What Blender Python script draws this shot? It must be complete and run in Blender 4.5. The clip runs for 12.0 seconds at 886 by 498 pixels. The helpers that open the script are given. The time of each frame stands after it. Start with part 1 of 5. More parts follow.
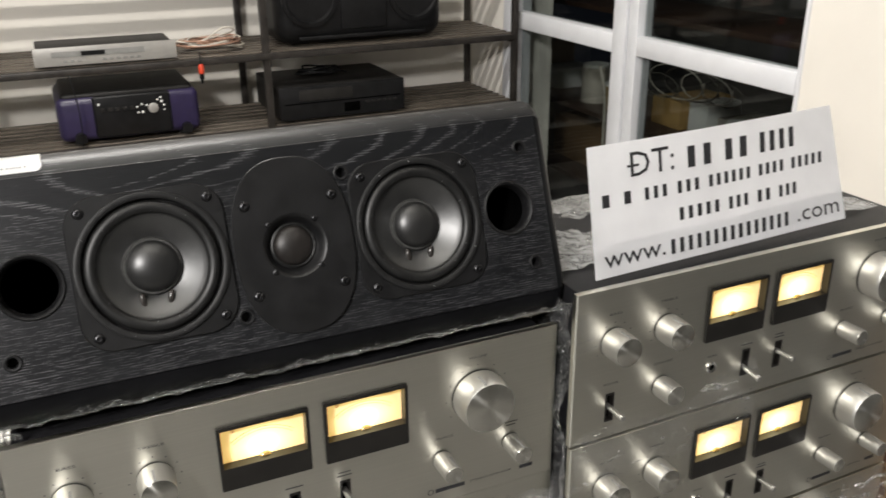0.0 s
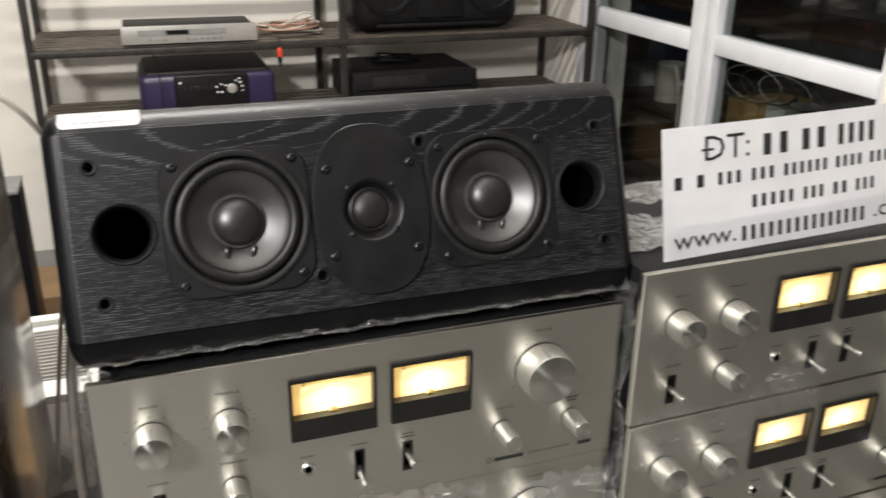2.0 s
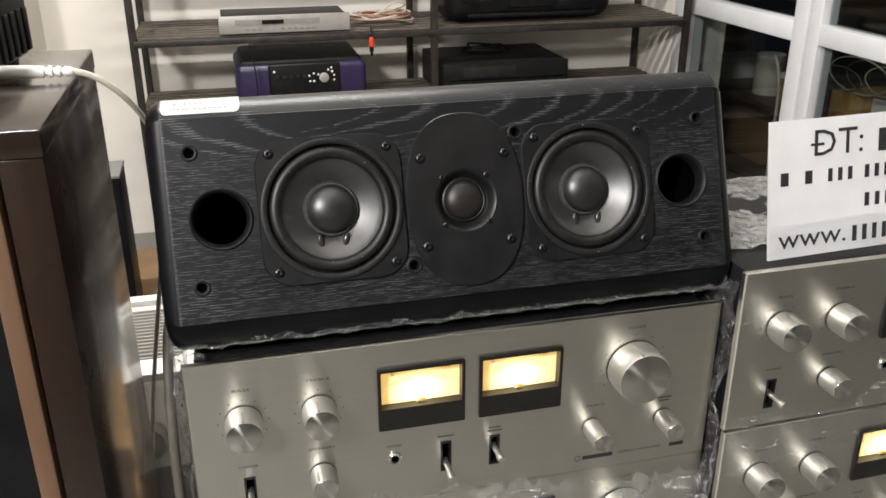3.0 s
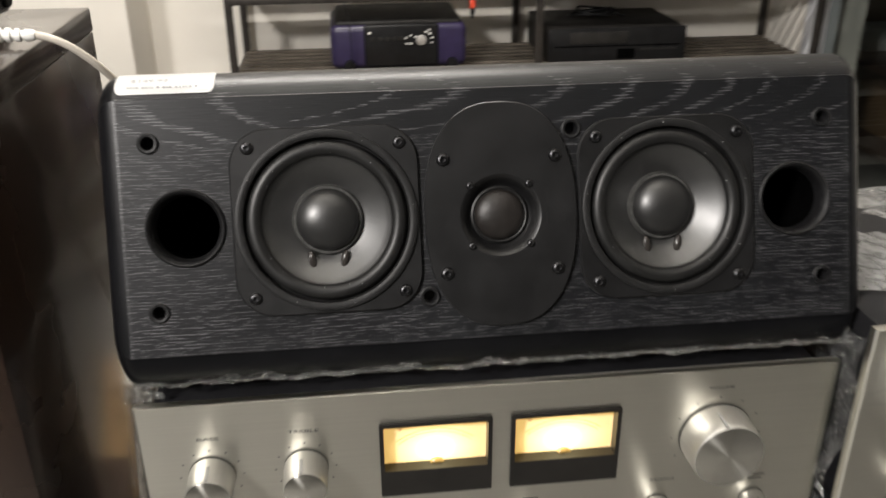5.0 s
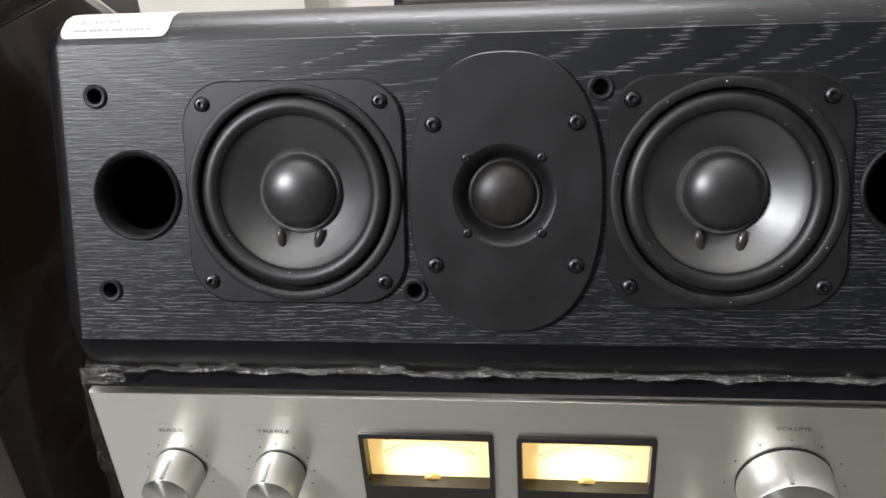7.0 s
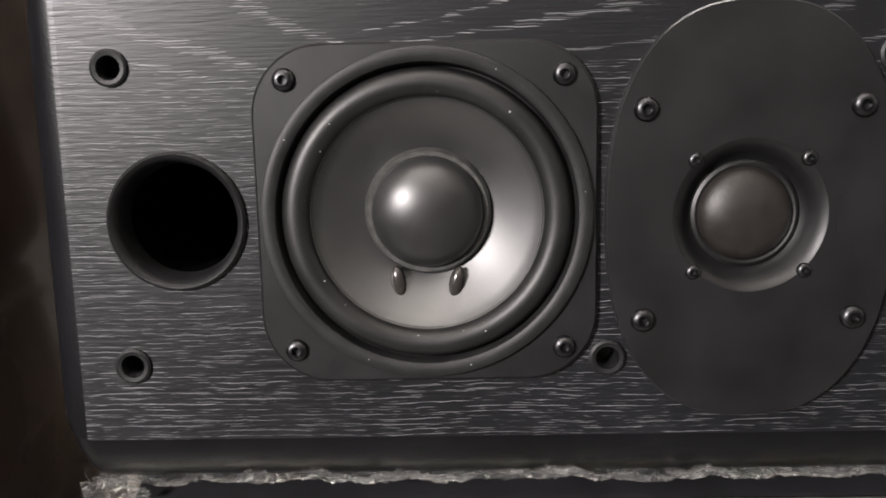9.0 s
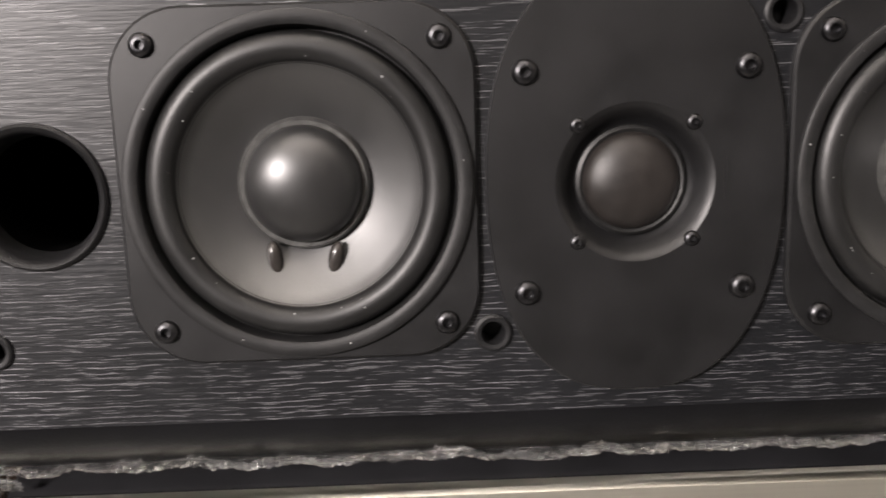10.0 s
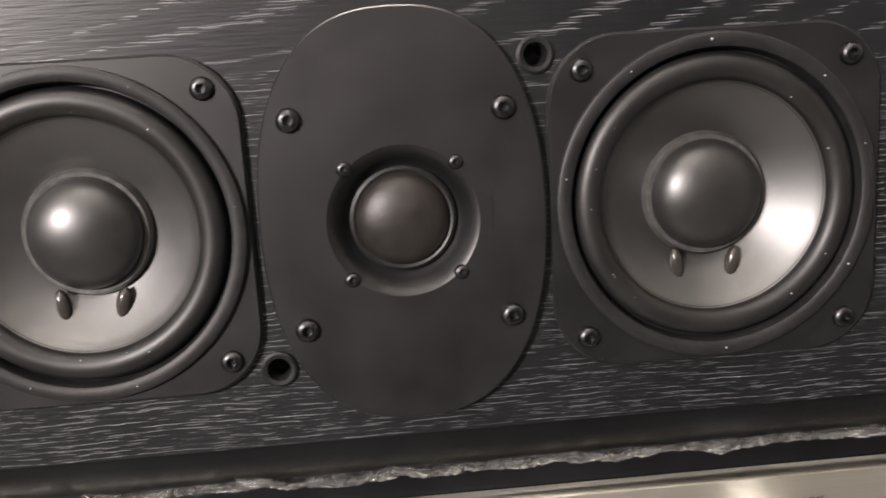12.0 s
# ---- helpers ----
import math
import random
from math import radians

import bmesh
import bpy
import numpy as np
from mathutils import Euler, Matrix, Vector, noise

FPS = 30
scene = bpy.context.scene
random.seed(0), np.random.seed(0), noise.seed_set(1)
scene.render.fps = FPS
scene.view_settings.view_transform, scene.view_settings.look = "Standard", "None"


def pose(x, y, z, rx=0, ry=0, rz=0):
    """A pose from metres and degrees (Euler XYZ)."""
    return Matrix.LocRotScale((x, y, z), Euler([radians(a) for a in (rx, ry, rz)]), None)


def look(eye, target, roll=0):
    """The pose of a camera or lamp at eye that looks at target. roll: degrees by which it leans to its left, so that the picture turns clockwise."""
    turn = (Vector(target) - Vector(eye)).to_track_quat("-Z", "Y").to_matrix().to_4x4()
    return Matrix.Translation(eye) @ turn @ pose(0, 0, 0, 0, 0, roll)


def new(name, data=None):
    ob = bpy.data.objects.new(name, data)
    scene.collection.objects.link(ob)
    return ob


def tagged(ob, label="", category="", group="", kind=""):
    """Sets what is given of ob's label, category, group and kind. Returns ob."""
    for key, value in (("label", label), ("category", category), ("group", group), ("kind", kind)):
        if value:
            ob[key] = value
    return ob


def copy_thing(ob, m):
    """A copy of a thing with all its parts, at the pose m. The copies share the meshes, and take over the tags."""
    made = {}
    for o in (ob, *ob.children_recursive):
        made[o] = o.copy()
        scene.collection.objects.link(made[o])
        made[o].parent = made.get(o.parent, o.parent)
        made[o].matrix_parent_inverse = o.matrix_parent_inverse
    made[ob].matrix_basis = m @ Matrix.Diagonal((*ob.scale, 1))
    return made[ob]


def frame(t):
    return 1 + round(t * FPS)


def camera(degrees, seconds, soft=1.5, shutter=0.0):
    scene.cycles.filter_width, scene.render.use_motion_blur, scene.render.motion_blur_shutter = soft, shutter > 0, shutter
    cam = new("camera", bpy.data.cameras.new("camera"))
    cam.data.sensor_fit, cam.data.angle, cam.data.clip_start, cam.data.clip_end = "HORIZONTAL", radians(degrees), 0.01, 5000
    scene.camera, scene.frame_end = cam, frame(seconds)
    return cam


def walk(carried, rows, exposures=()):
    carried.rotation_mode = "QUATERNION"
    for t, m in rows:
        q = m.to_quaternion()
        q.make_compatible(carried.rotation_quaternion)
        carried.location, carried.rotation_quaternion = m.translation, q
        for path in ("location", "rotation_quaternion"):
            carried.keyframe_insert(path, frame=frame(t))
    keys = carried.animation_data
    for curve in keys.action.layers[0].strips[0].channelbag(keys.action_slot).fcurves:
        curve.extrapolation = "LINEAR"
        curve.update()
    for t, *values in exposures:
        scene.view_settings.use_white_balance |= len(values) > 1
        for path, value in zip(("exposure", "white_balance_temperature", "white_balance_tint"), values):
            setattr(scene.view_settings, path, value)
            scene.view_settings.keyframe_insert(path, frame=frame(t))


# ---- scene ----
cam = camera(53.8, 12.0, soft=1.6, shutter=0.5)
PATH = [
    (0, (-0.072, -0.552, 1.232), (0.694, 1.134, 0.479), -0.5),
    (0.5, (-0.073, -0.554, 1.227), (0.772, 1.1, 0.485), -0.1),
    (1, (-0.071, -0.565, 1.224), (0.759, 1.088, 0.462), 0.2),
    (1.5, (-0.076, -0.572, 1.224), (0.703, 1.102, 0.456), 1.0),
    (2, (-0.088, -0.571, 1.22), (0.546, 1.166, 0.458), 0.8),
    (2.5, (-0.092, -0.565, 1.218), (0.393, 1.213, 0.441), -0.3),
    (4.5, (-0.068, -0.513, 1.205), (0.334, 1.273, 0.399), 0.3),
    (5, (-0.009, -0.426, 1.194), (0.186, 1.37, 0.336), -0.4),
    (5.5, (0.083, -0.339, 1.179), (0.001, 1.435, 0.26), -2.1),
    (6, (0.107, -0.317, 1.178), (-0.075, 1.436, 0.234), -3.7),
    (6.5, (0.106, -0.319, 1.177), (-0.122, 1.403, 0.186), -4.6),
    (7, (0.094, -0.329, 1.176), (-0.147, 1.387, 0.179), -4.0),
    (7.5, (0.071, -0.311, 1.167), (-0.208, 1.401, 0.172), -4.4),
    (7.7, (0.043, -0.289, 1.154), (-0.219, 1.43, 0.166), -4.1),
    (9.3, (-0.014, -0.202, 1.126), (-0.04, 1.509, 0.091), -1.8),
    (9.5, (-0.006, -0.2, 1.128), (-0.027, 1.502, 0.079), -1.9),
    (10, (0.013, -0.2, 1.116), (0.041, 1.504, 0.07), -1.5),
    (10.5, (0.031, -0.198, 1.117), (0.101, 1.497, 0.058), -1.4),
    (11, (0.048, -0.199, 1.124), (0.14, 1.493, 0.063), -1.6),
    (11.5, (0.057, -0.203, 1.127), (0.154, 1.494, 0.074), -2.0),
    (12, (0.069, -0.205, 1.132), (0.189, 1.485, 0.07), -2.1),
]
EXPOSURES = [(0, 0.20, 6650, 10), (4.5, 0.34, 6650, 11), (5.0, 0.22, 6800, 11), (5.5, 0.42, 6050, 12), (6.5, 0.42, 6150, 12), (7.5, 0.37, 6250, 12),
             (9.5, 0.91, 6850, 17), (12, 0.93, 7000, 18)]
walk(cam, [(t, look(eye, target, roll)) for t, eye, target, roll in PATH], EXPOSURES)

# ---------- light ----------
world = bpy.data.worlds.new("night")
scene.world = world
world.use_nodes = True
world.node_tree.nodes["Background"].inputs[0].default_value = (0.02, 0.022, 0.03, 1)
world.node_tree.nodes["Background"].inputs[1].default_value = 0.3


def area_lamp(name, eye, target, sx, sy, power, colour):
    lamp = bpy.data.lights.new(name, "AREA")
    lamp.shape, lamp.size, lamp.size_y, lamp.energy, lamp.color = "RECTANGLE", sx, sy, power, colour
    ob = new(name, lamp)
    ob.matrix_world = look(eye, target)
    return ob


LAMP = (-1.42, -1.50, 2.28)
TUBE_CEIL = (-0.18, 1.05, 2.72)
area_lamp("lamp_light", LAMP, (0.2, 0.3, 0.95), 0.36, 0.20, 74, (1.0, 0.985, 0.975))
area_lamp("tube_light_ceiling", TUBE_CEIL, (TUBE_CEIL[0], 1.05, 0.0), 1.2, 0.05, 50, (1.0, 0.975, 0.94))
# added fill lamp, aimed up so the ceiling bounces broad light
CEILING_FILL = (-0.1, -0.25, 2.30)
area_lamp("ceiling_fill_light", CEILING_FILL, (CEILING_FILL[0], CEILING_FILL[1] + 0.001, 2.8), 1.2, 0.08, 20, (1.0, 0.98, 0.95))

# ---------- materials ----------


class Nodes:
    """A small helper that wires up one procedural material."""

    def __init__(self, name):
        self.mat = bpy.data.materials.new(name)
        self.mat.use_nodes = True
        self.tree = self.mat.node_tree
        self.bsdf = self.tree.nodes["Principled BSDF"]
        self.out = self.tree.nodes["Material Output"]
        self.tc = self.add("ShaderNodeTexCoord")

    def add(self, kind):
        return self.tree.nodes.new(kind)

    def link(self, a, b):
        self.tree.links.new(a, b)

    def put(self, socket, value):
        if isinstance(value, bpy.types.NodeSocket):
            self.link(value, socket)
        else:
            socket.default_value = value

    def coords(self, scale, space="Object"):
        m = self.add("ShaderNodeMapping")
        m.inputs["Scale"].default_value = scale
        self.link(self.tc.outputs[space], m.inputs[0])
        return m.outputs[0]

    def noise(self, scale, coords=None, detail=3.0, rough=0.55, distortion=0.0):
        n = self.add("ShaderNodeTexNoise")
        n.inputs["Scale"].default_value = scale
        n.inputs["Detail"].default_value = detail
        n.inputs["Roughness"].default_value = rough
        n.inputs["Distortion"].default_value = distortion
        self.link(coords or self.tc.outputs["Object"], n.inputs["Vector"])
        return n.outputs["Fac"]

    def ramp(self, fac, *stops):
        r = self.add("ShaderNodeValToRGB")
        el = r.color_ramp.elements
        while len(el) < len(stops):
            el.new(0.5)
        for e, (p, c) in zip(el, stops):
            e.position, e.color = p, (*c, 1) if len(c) == 3 else (c[0], c[0], c[0], 1)
        self.put(r.inputs[0], fac)
        return r.outputs[0]

    def mix(self, fac, a, b):
        m = self.add("ShaderNodeMix")
        m.data_type = "RGBA"
        self.put(m.inputs[0], fac)
        for sock, v in ((m.inputs[6], a), (m.inputs[7], b)):
            self.put(sock, (*v, 1) if isinstance(v, tuple) else v)
        return m.outputs[2]

    def math(self, op, a, b=0.0, clamp=False):
        m = self.add("ShaderNodeMath")
        m.operation, m.use_clamp = op, clamp
        self.put(m.inputs[0], a)
        self.put(m.inputs[1], b)
        return m.outputs[0]

    def bump(self, height, strength=0.2, distance=0.001):
        b = self.add("ShaderNodeBump")
        b.inputs["Strength"].default_value = strength
        b.inputs["Distance"].default_value = distance
        self.link(height, b.inputs["Height"])
        self.link(b.outputs[0], self.bsdf.inputs["Normal"])
        return b

    def set(self, **values):
        for k, v in values.items():
            self.put(self.bsdf.inputs[k.replace("_", " ")], (*v, 1) if isinstance(v, tuple) and len(v) == 3 else v)
        return self.mat


def simple(name, colour, rough=0.5, metal=0.0, var=0.15, scale=40.0, bump=0.1, spec=0.5, bump_scale=None, dist=0.0005):
    """A surface with blotches, fine grain and uneven gloss."""
    n = Nodes(name)
    big = n.noise(scale, detail=4)
    fine = n.noise(bump_scale or scale * 12, detail=3)
    lo = tuple(c * (1 - var) for c in colour)
    hi = tuple(min(1.0, c * (1 + var)) for c in colour)
    col = n.mix(n.ramp(big, (0.3, (0,)), (0.7, (1,))), lo, hi)
    n.bump(fine, bump, dist)
    rg = n.math("ADD", n.math("MULTIPLY", big, 0.16), rough - 0.08)
    n.set(Base_Color=col, Roughness=rg, Metallic=metal)
    n.bsdf.inputs["Specular IOR Level"].default_value = spec
    return n.mat


def black_ash():
    """Black stained ash veneer: rows of short pale pores along x, swooping into arcs near the top edge."""
    n = Nodes("black_ash_veneer")
    sep = n.add("ShaderNodeSeparateXYZ")
    n.link(n.tc.outputs["Object"], sep.inputs[0])
    x, z = sep.outputs[0], sep.outputs[2]
    small = n.math("SUBTRACT", n.noise(1.0, n.coords((16.0, 0.0, 22.0)), detail=2.0), 0.5)
    tiny = n.math("SUBTRACT", n.noise(1.0, n.coords((140.0, 0.0, 300.0)), detail=1.0), 0.5)
    zz = n.math("ADD", z, n.math("ADD", n.math("MULTIPLY", small, 0.0034), n.math("MULTIPLY", tiny, 0.0009)))
    # flat-sawn figure in the top third: bands of pores that leave the level rows and sweep up to the edge
    up = n.math("MULTIPLY", n.math("ADD", z, -0.036), 1.0 / 0.035)
    bend = n.math("POWER", n.math("MINIMUM", n.math("ABSOLUTE", n.math("SUBTRACT", 1.0, up)), 1.0), 1.8)
    reach = n.math("MAXIMUM", n.math("MINIMUM", n.math("SUBTRACT", 0.16, n.math("MULTIPLY", x, 1.2)), 0.26), 0.10)
    fray = n.math("ADD", n.math("MULTIPLY", n.math("SUBTRACT", n.noise(1.0, n.coords((40.0, 0.0, 700.0)), detail=2.0), 0.5), 0.016), n.math("MULTIPLY", small, 0.012))

    def bands(phase, centres, half):
        res = None
        for c, w in centres:
            d = n.math("ABSOLUTE", n.math("SUBTRACT", phase, c))
            one = n.math("SUBTRACT", 1.0, n.math("MULTIPLY", d, 1.0 / (half * w)), clamp=True)
            res = one if res is None else n.math("MAXIMUM", res, one)
        return res

    right = bands(n.math("ADD", n.math("ADD", x, fray), n.math("MULTIPLY", bend, reach)), ((-0.060, 0.5), (-0.022, 1.2), (0.040, 1.0), (0.080, 1.0), (0.113, 0.8), (0.138, 0.65), (0.163, 0.45), (0.196, 0.5), (0.235, 0.5)), 0.0085)
    left = bands(n.math("SUBTRACT", n.math("ADD", fray, n.math("MULTIPLY", bend, 0.10)), x), ((0.155, 1.0), (0.203, 1.2), (0.232, 1.0)), 0.0085)
    pick = n.math("LESS_THAN", x, -0.118)
    band = n.math("ADD", n.math("MULTIPLY", left, pick), n.math("MULTIPLY", right, n.math("SUBTRACT", 1.0, pick)))
    band = n.math("MULTIPLY", band, n.math("SUBTRACT", 1.0, n.math("MULTIPLY", n.math("MULTIPLY", n.math("ADD", z, -0.0712), 600.0, clamp=True), 0.5)))
    lift = n.math("MULTIPLY", n.math("SUBTRACT", up, 0.12), 3.5, clamp=True)

    def pore_rows(pitch, thick, dash, gap, seed):
        phase = n.math("ADD", n.math("MULTIPLY", zz, 1.0 / pitch), seed)
        row = n.math("FLOOR", phase)
        off = n.math("ABSOLUTE", n.math("SUBTRACT", n.math("SUBTRACT", phase, row), 0.5))
        comb = n.add("ShaderNodeCombineXYZ")
        n.link(n.math("MULTIPLY", x, dash), comb.inputs[0])
        n.link(n.math("MULTIPLY", row, 7.31), comb.inputs[2])
        on = n.noise(1.0, comb.outputs[0], detail=2.0, rough=0.6)
        hold = n.math("MULTIPLY", lift, n.math("SUBTRACT", 0.17, n.math("MULTIPLY", band, 0.36)))
        amount = n.math("MULTIPLY", n.math("SUBTRACT", on, n.math("ADD", hold, gap)), 8.0, clamp=True)
        width = n.math("MULTIPLY", amount, thick / pitch)
        return n.math("MULTIPLY", n.math("MULTIPLY", n.math("SUBTRACT", width, off), 3.2 * pitch / thick, clamp=True), amount)

    strong = pore_rows(0.0018, 0.00015, 58.0, 0.428, 0.0)
    faint = pore_rows(0.00083, 0.00012, 120.0, 0.485, 31.3)
    cloud = n.noise(14.0, detail=4.0)
    patch = n.ramp(n.noise(1.0, n.coords((9.0, 9.0, 26.0)), detail=2.0), (0.35, (0.55,)), (0.62, (1.0,)))
    boost = n.math("ADD", 0.52, n.math("MULTIPLY", lift, 0.28))
    mask = n.math("MULTIPLY", n.math("ADD", n.math("MULTIPLY", strong, boost), n.math("MULTIPLY", faint, 0.46)), patch, clamp=True)
    base = n.mix(n.ramp(cloud, (0.3, (0,)), (0.75, (1,))), (0.0032, 0.0035, 0.0043), (0.0062, 0.0066, 0.0080))
    col = n.mix(mask, base, (0.18, 0.18, 0.188))
    n.bump(n.math("SUBTRACT", n.noise(1.0, n.coords((70, 1, 900)), detail=2), n.math("MULTIPLY", mask, 0.6)), 0.30, 0.0004)
    n.set(Base_Color=col, Roughness=n.math("ADD", n.math("MULTIPLY", cloud, 0.12), 0.34))
    n.bsdf.inputs["Specular IOR Level"].default_value = 0.42
    return n.mat


def brushed(name, colour, rough, scale, aniso=0.0):
    n = Nodes(name)
    lines = n.noise(1.0, n.coords(scale), detail=3.0, rough=0.7)
    cloud = n.noise(9.0, detail=4.0)
    col = n.mix(n.ramp(lines, (0.25, (0,)), (0.75, (1,))), tuple(c * 0.9 for c in colour), colour)
    n.bump(lines, 0.06, 0.0002)
    n.set(Base_Color=col, Metallic=1.0, Roughness=n.math("ADD", n.math("MULTIPLY", cloud, 0.10), rough - 0.05))
    n.bsdf.inputs["Anisotropic"].default_value = aniso
    return n


M = {}
M["ash"] = black_ash()
M["body_black"] = simple("satin_black_vinyl", (0.0042, 0.0043, 0.0050), 0.36, var=0.3, scale=18, bump=0.15, bump_scale=900, spec=0.16)
M["frame_black"] = simple("moulded_black_plastic", (0.0056, 0.0056, 0.0060), 0.42, var=0.3, scale=45, bump=0.10, bump_scale=2600, spec=0.42)
M["ring_black"] = simple("trim_ring_rubber", (0.010, 0.010, 0.0102), 0.50, var=0.3, scale=120, bump=0.15, bump_scale=1500, spec=0.28)
M["rubber"] = simple("surround_rubber", (0.007, 0.007, 0.007), 0.45, var=0.3, scale=90, bump=0.12, bump_scale=1200, spec=0.42)
M["cone"] = simple("grey_poly_cone", (0.116, 0.116, 0.116), 0.44, metal=0.9, var=0.06, scale=50, bump=0.06, bump_scale=1400)
M["cap"] = simple("dust_cap", (0.011, 0.011, 0.011), 0.38, var=0.12, scale=80, bump=0.04, bump_scale=1500, spec=0.75)
M["glue"] = simple("grey_glue_ring", (0.045, 0.045, 0.043), 0.36, var=0.3, scale=300, bump=0.3, bump_scale=900)
M["blob"] = simple("black_glue_blob", (0.024, 0.021, 0.019), 0.24, var=0.3, scale=200, bump=0.2, bump_scale=700)
M["dome"] = simple("silk_dome", (0.014, 0.012, 0.011), 0.40, var=0.25, scale=150, bump=0.2, bump_scale=2400, spec=0.35)
M["screw"] = simple("black_screw_steel", (0.055, 0.055, 0.058), 0.34, metal=1.0, var=0.3, scale=400, bump=0.1)
# near-black colour stands in for shade inside openings, slots and grooves
M["recess_shade"] = simple("painted_recess_shade", (0.0015, 0.0015, 0.0015), 0.9, var=0.3, scale=60, spec=0.0)
M["port"] = simple("port_plastic", (0.006, 0.006, 0.0065), 0.5, var=0.2, scale=80, bump=0.15, bump_scale=1500, spec=0.28)
M["paper"] = simple("white_paper", (0.88, 0.88, 0.89), 0.75, var=0.04, scale=20, bump=0.25, bump_scale=60, dist=0.001)
M["label_paper"] = simple("white_label", (0.80, 0.80, 0.79), 0.5, var=0.02, scale=60, bump=0.05)
M["ink"] = simple("black_ink", (0.02, 0.02, 0.022), 0.6, var=0.3, scale=200, bump=0.0)
M["print_grey"] = simple("grey_print", (0.05, 0.05, 0.05), 0.5, var=0.2, scale=400, bump=0.0)
M["print_pale"] = simple("faded_print", (0.30, 0.30, 0.30), 0.6, var=0.3, scale=600, bump=0.0)
M["case_black"] = simple("black_steel_case", (0.008, 0.008, 0.009), 0.5, var=0.3, scale=25, bump=0.2, bump_scale=1500, spec=0.2)
alu = brushed("brushed_aluminium", (0.71, 0.695, 0.625), 0.35, (6.0, 900.0, 900.0), 0.66)
alu.bsdf.inputs["Anisotropic Rotation"].default_value = 0.25
M["alu"] = alu.set()
side = brushed("turned_aluminium", (0.60, 0.59, 0.56), 0.50, (700.0, 700.0, 25.0), 0.4)
M["knob_side"] = side.set()
face = brushed("spun_aluminium", (0.66, 0.65, 0.60), 0.27, (300.0, 300.0, 300.0), 0.92)
face.bsdf.inputs["Anisotropic Rotation"].default_value = 0.25
tan = face.add("ShaderNodeTangent")
tan.direction_type, tan.axis = "RADIAL", "Z"
face.link(tan.outputs[0], face.bsdf.inputs["Tangent"])
sp = face.add("ShaderNodeSeparateXYZ")
face.link(face.tc.outputs["Object"], sp.inputs[0])
rad = face.math("SQRT", face.math("ADD", face.math("MULTIPLY", sp.outputs[0], sp.outputs[0]), face.math("MULTIPLY", sp.outputs[1], sp.outputs[1])))
ringco = face.add("ShaderNodeCombineXYZ")
face.link(face.math("MULTIPLY", rad, 5200.0), ringco.inputs[0])
face.bump(face.noise(1.0, ringco.outputs[0], detail=1.0), 0.35, 0.0001)
M["knob_face"] = face.set()
M["chrome"] = simple("chromed_steel", (0.78, 0.77, 0.75), 0.16, metal=1.0, var=0.08, scale=200, bump=0.02)
M["meter_black"] = simple("meter_bezel_black", (0.009, 0.008, 0.007), 0.33, var=0.3, scale=60, bump=0.05)


def meter_glow():
    """The warm backlit dial: brightest low in the middle, where the lamp sits."""
    n = Nodes("backlit_dial")
    sep = n.add("ShaderNodeSeparateXYZ")
    n.link(n.tc.outputs["Object"], sep.inputs[0])
    dx = n.math("MULTIPLY", sep.outputs[0], 34.0)
    dz = n.math("MULTIPLY", n.math("ADD", sep.outputs[2], 0.008), 46.0)
    d = n.math("SQRT", n.math("ADD", n.math("MULTIPLY", dx, dx), n.math("MULTIPLY", dz, dz)))
    col = n.ramp(d, (0.0, (1.0, 0.93, 0.60)), (0.45, (1.0, 0.78, 0.33)), (1.0, (0.95, 0.60, 0.17)))
    power = n.ramp(d, (0.0, (1.0,)), (0.40, (0.46,)), (1.0, (0.18,)))
    n.set(Base_Color=(0.7, 0.6, 0.4), Roughness=0.4)
    n.link(col, n.bsdf.inputs["Emission Color"])
    n.link(n.math("MULTIPLY", power, 3.6), n.bsdf.inputs["Emission Strength"])
    return n.mat


M["glow"] = meter_glow()
M["dial_pivot"] = simple("amber_lens", (0.62, 0.40, 0.12), 0.25, var=0.1, scale=300, bump=0.0)
M["dial_ink"] = simple("dial_ink", (0.26, 0.16, 0.05), 0.6, var=0.1, scale=300, bump=0.0)


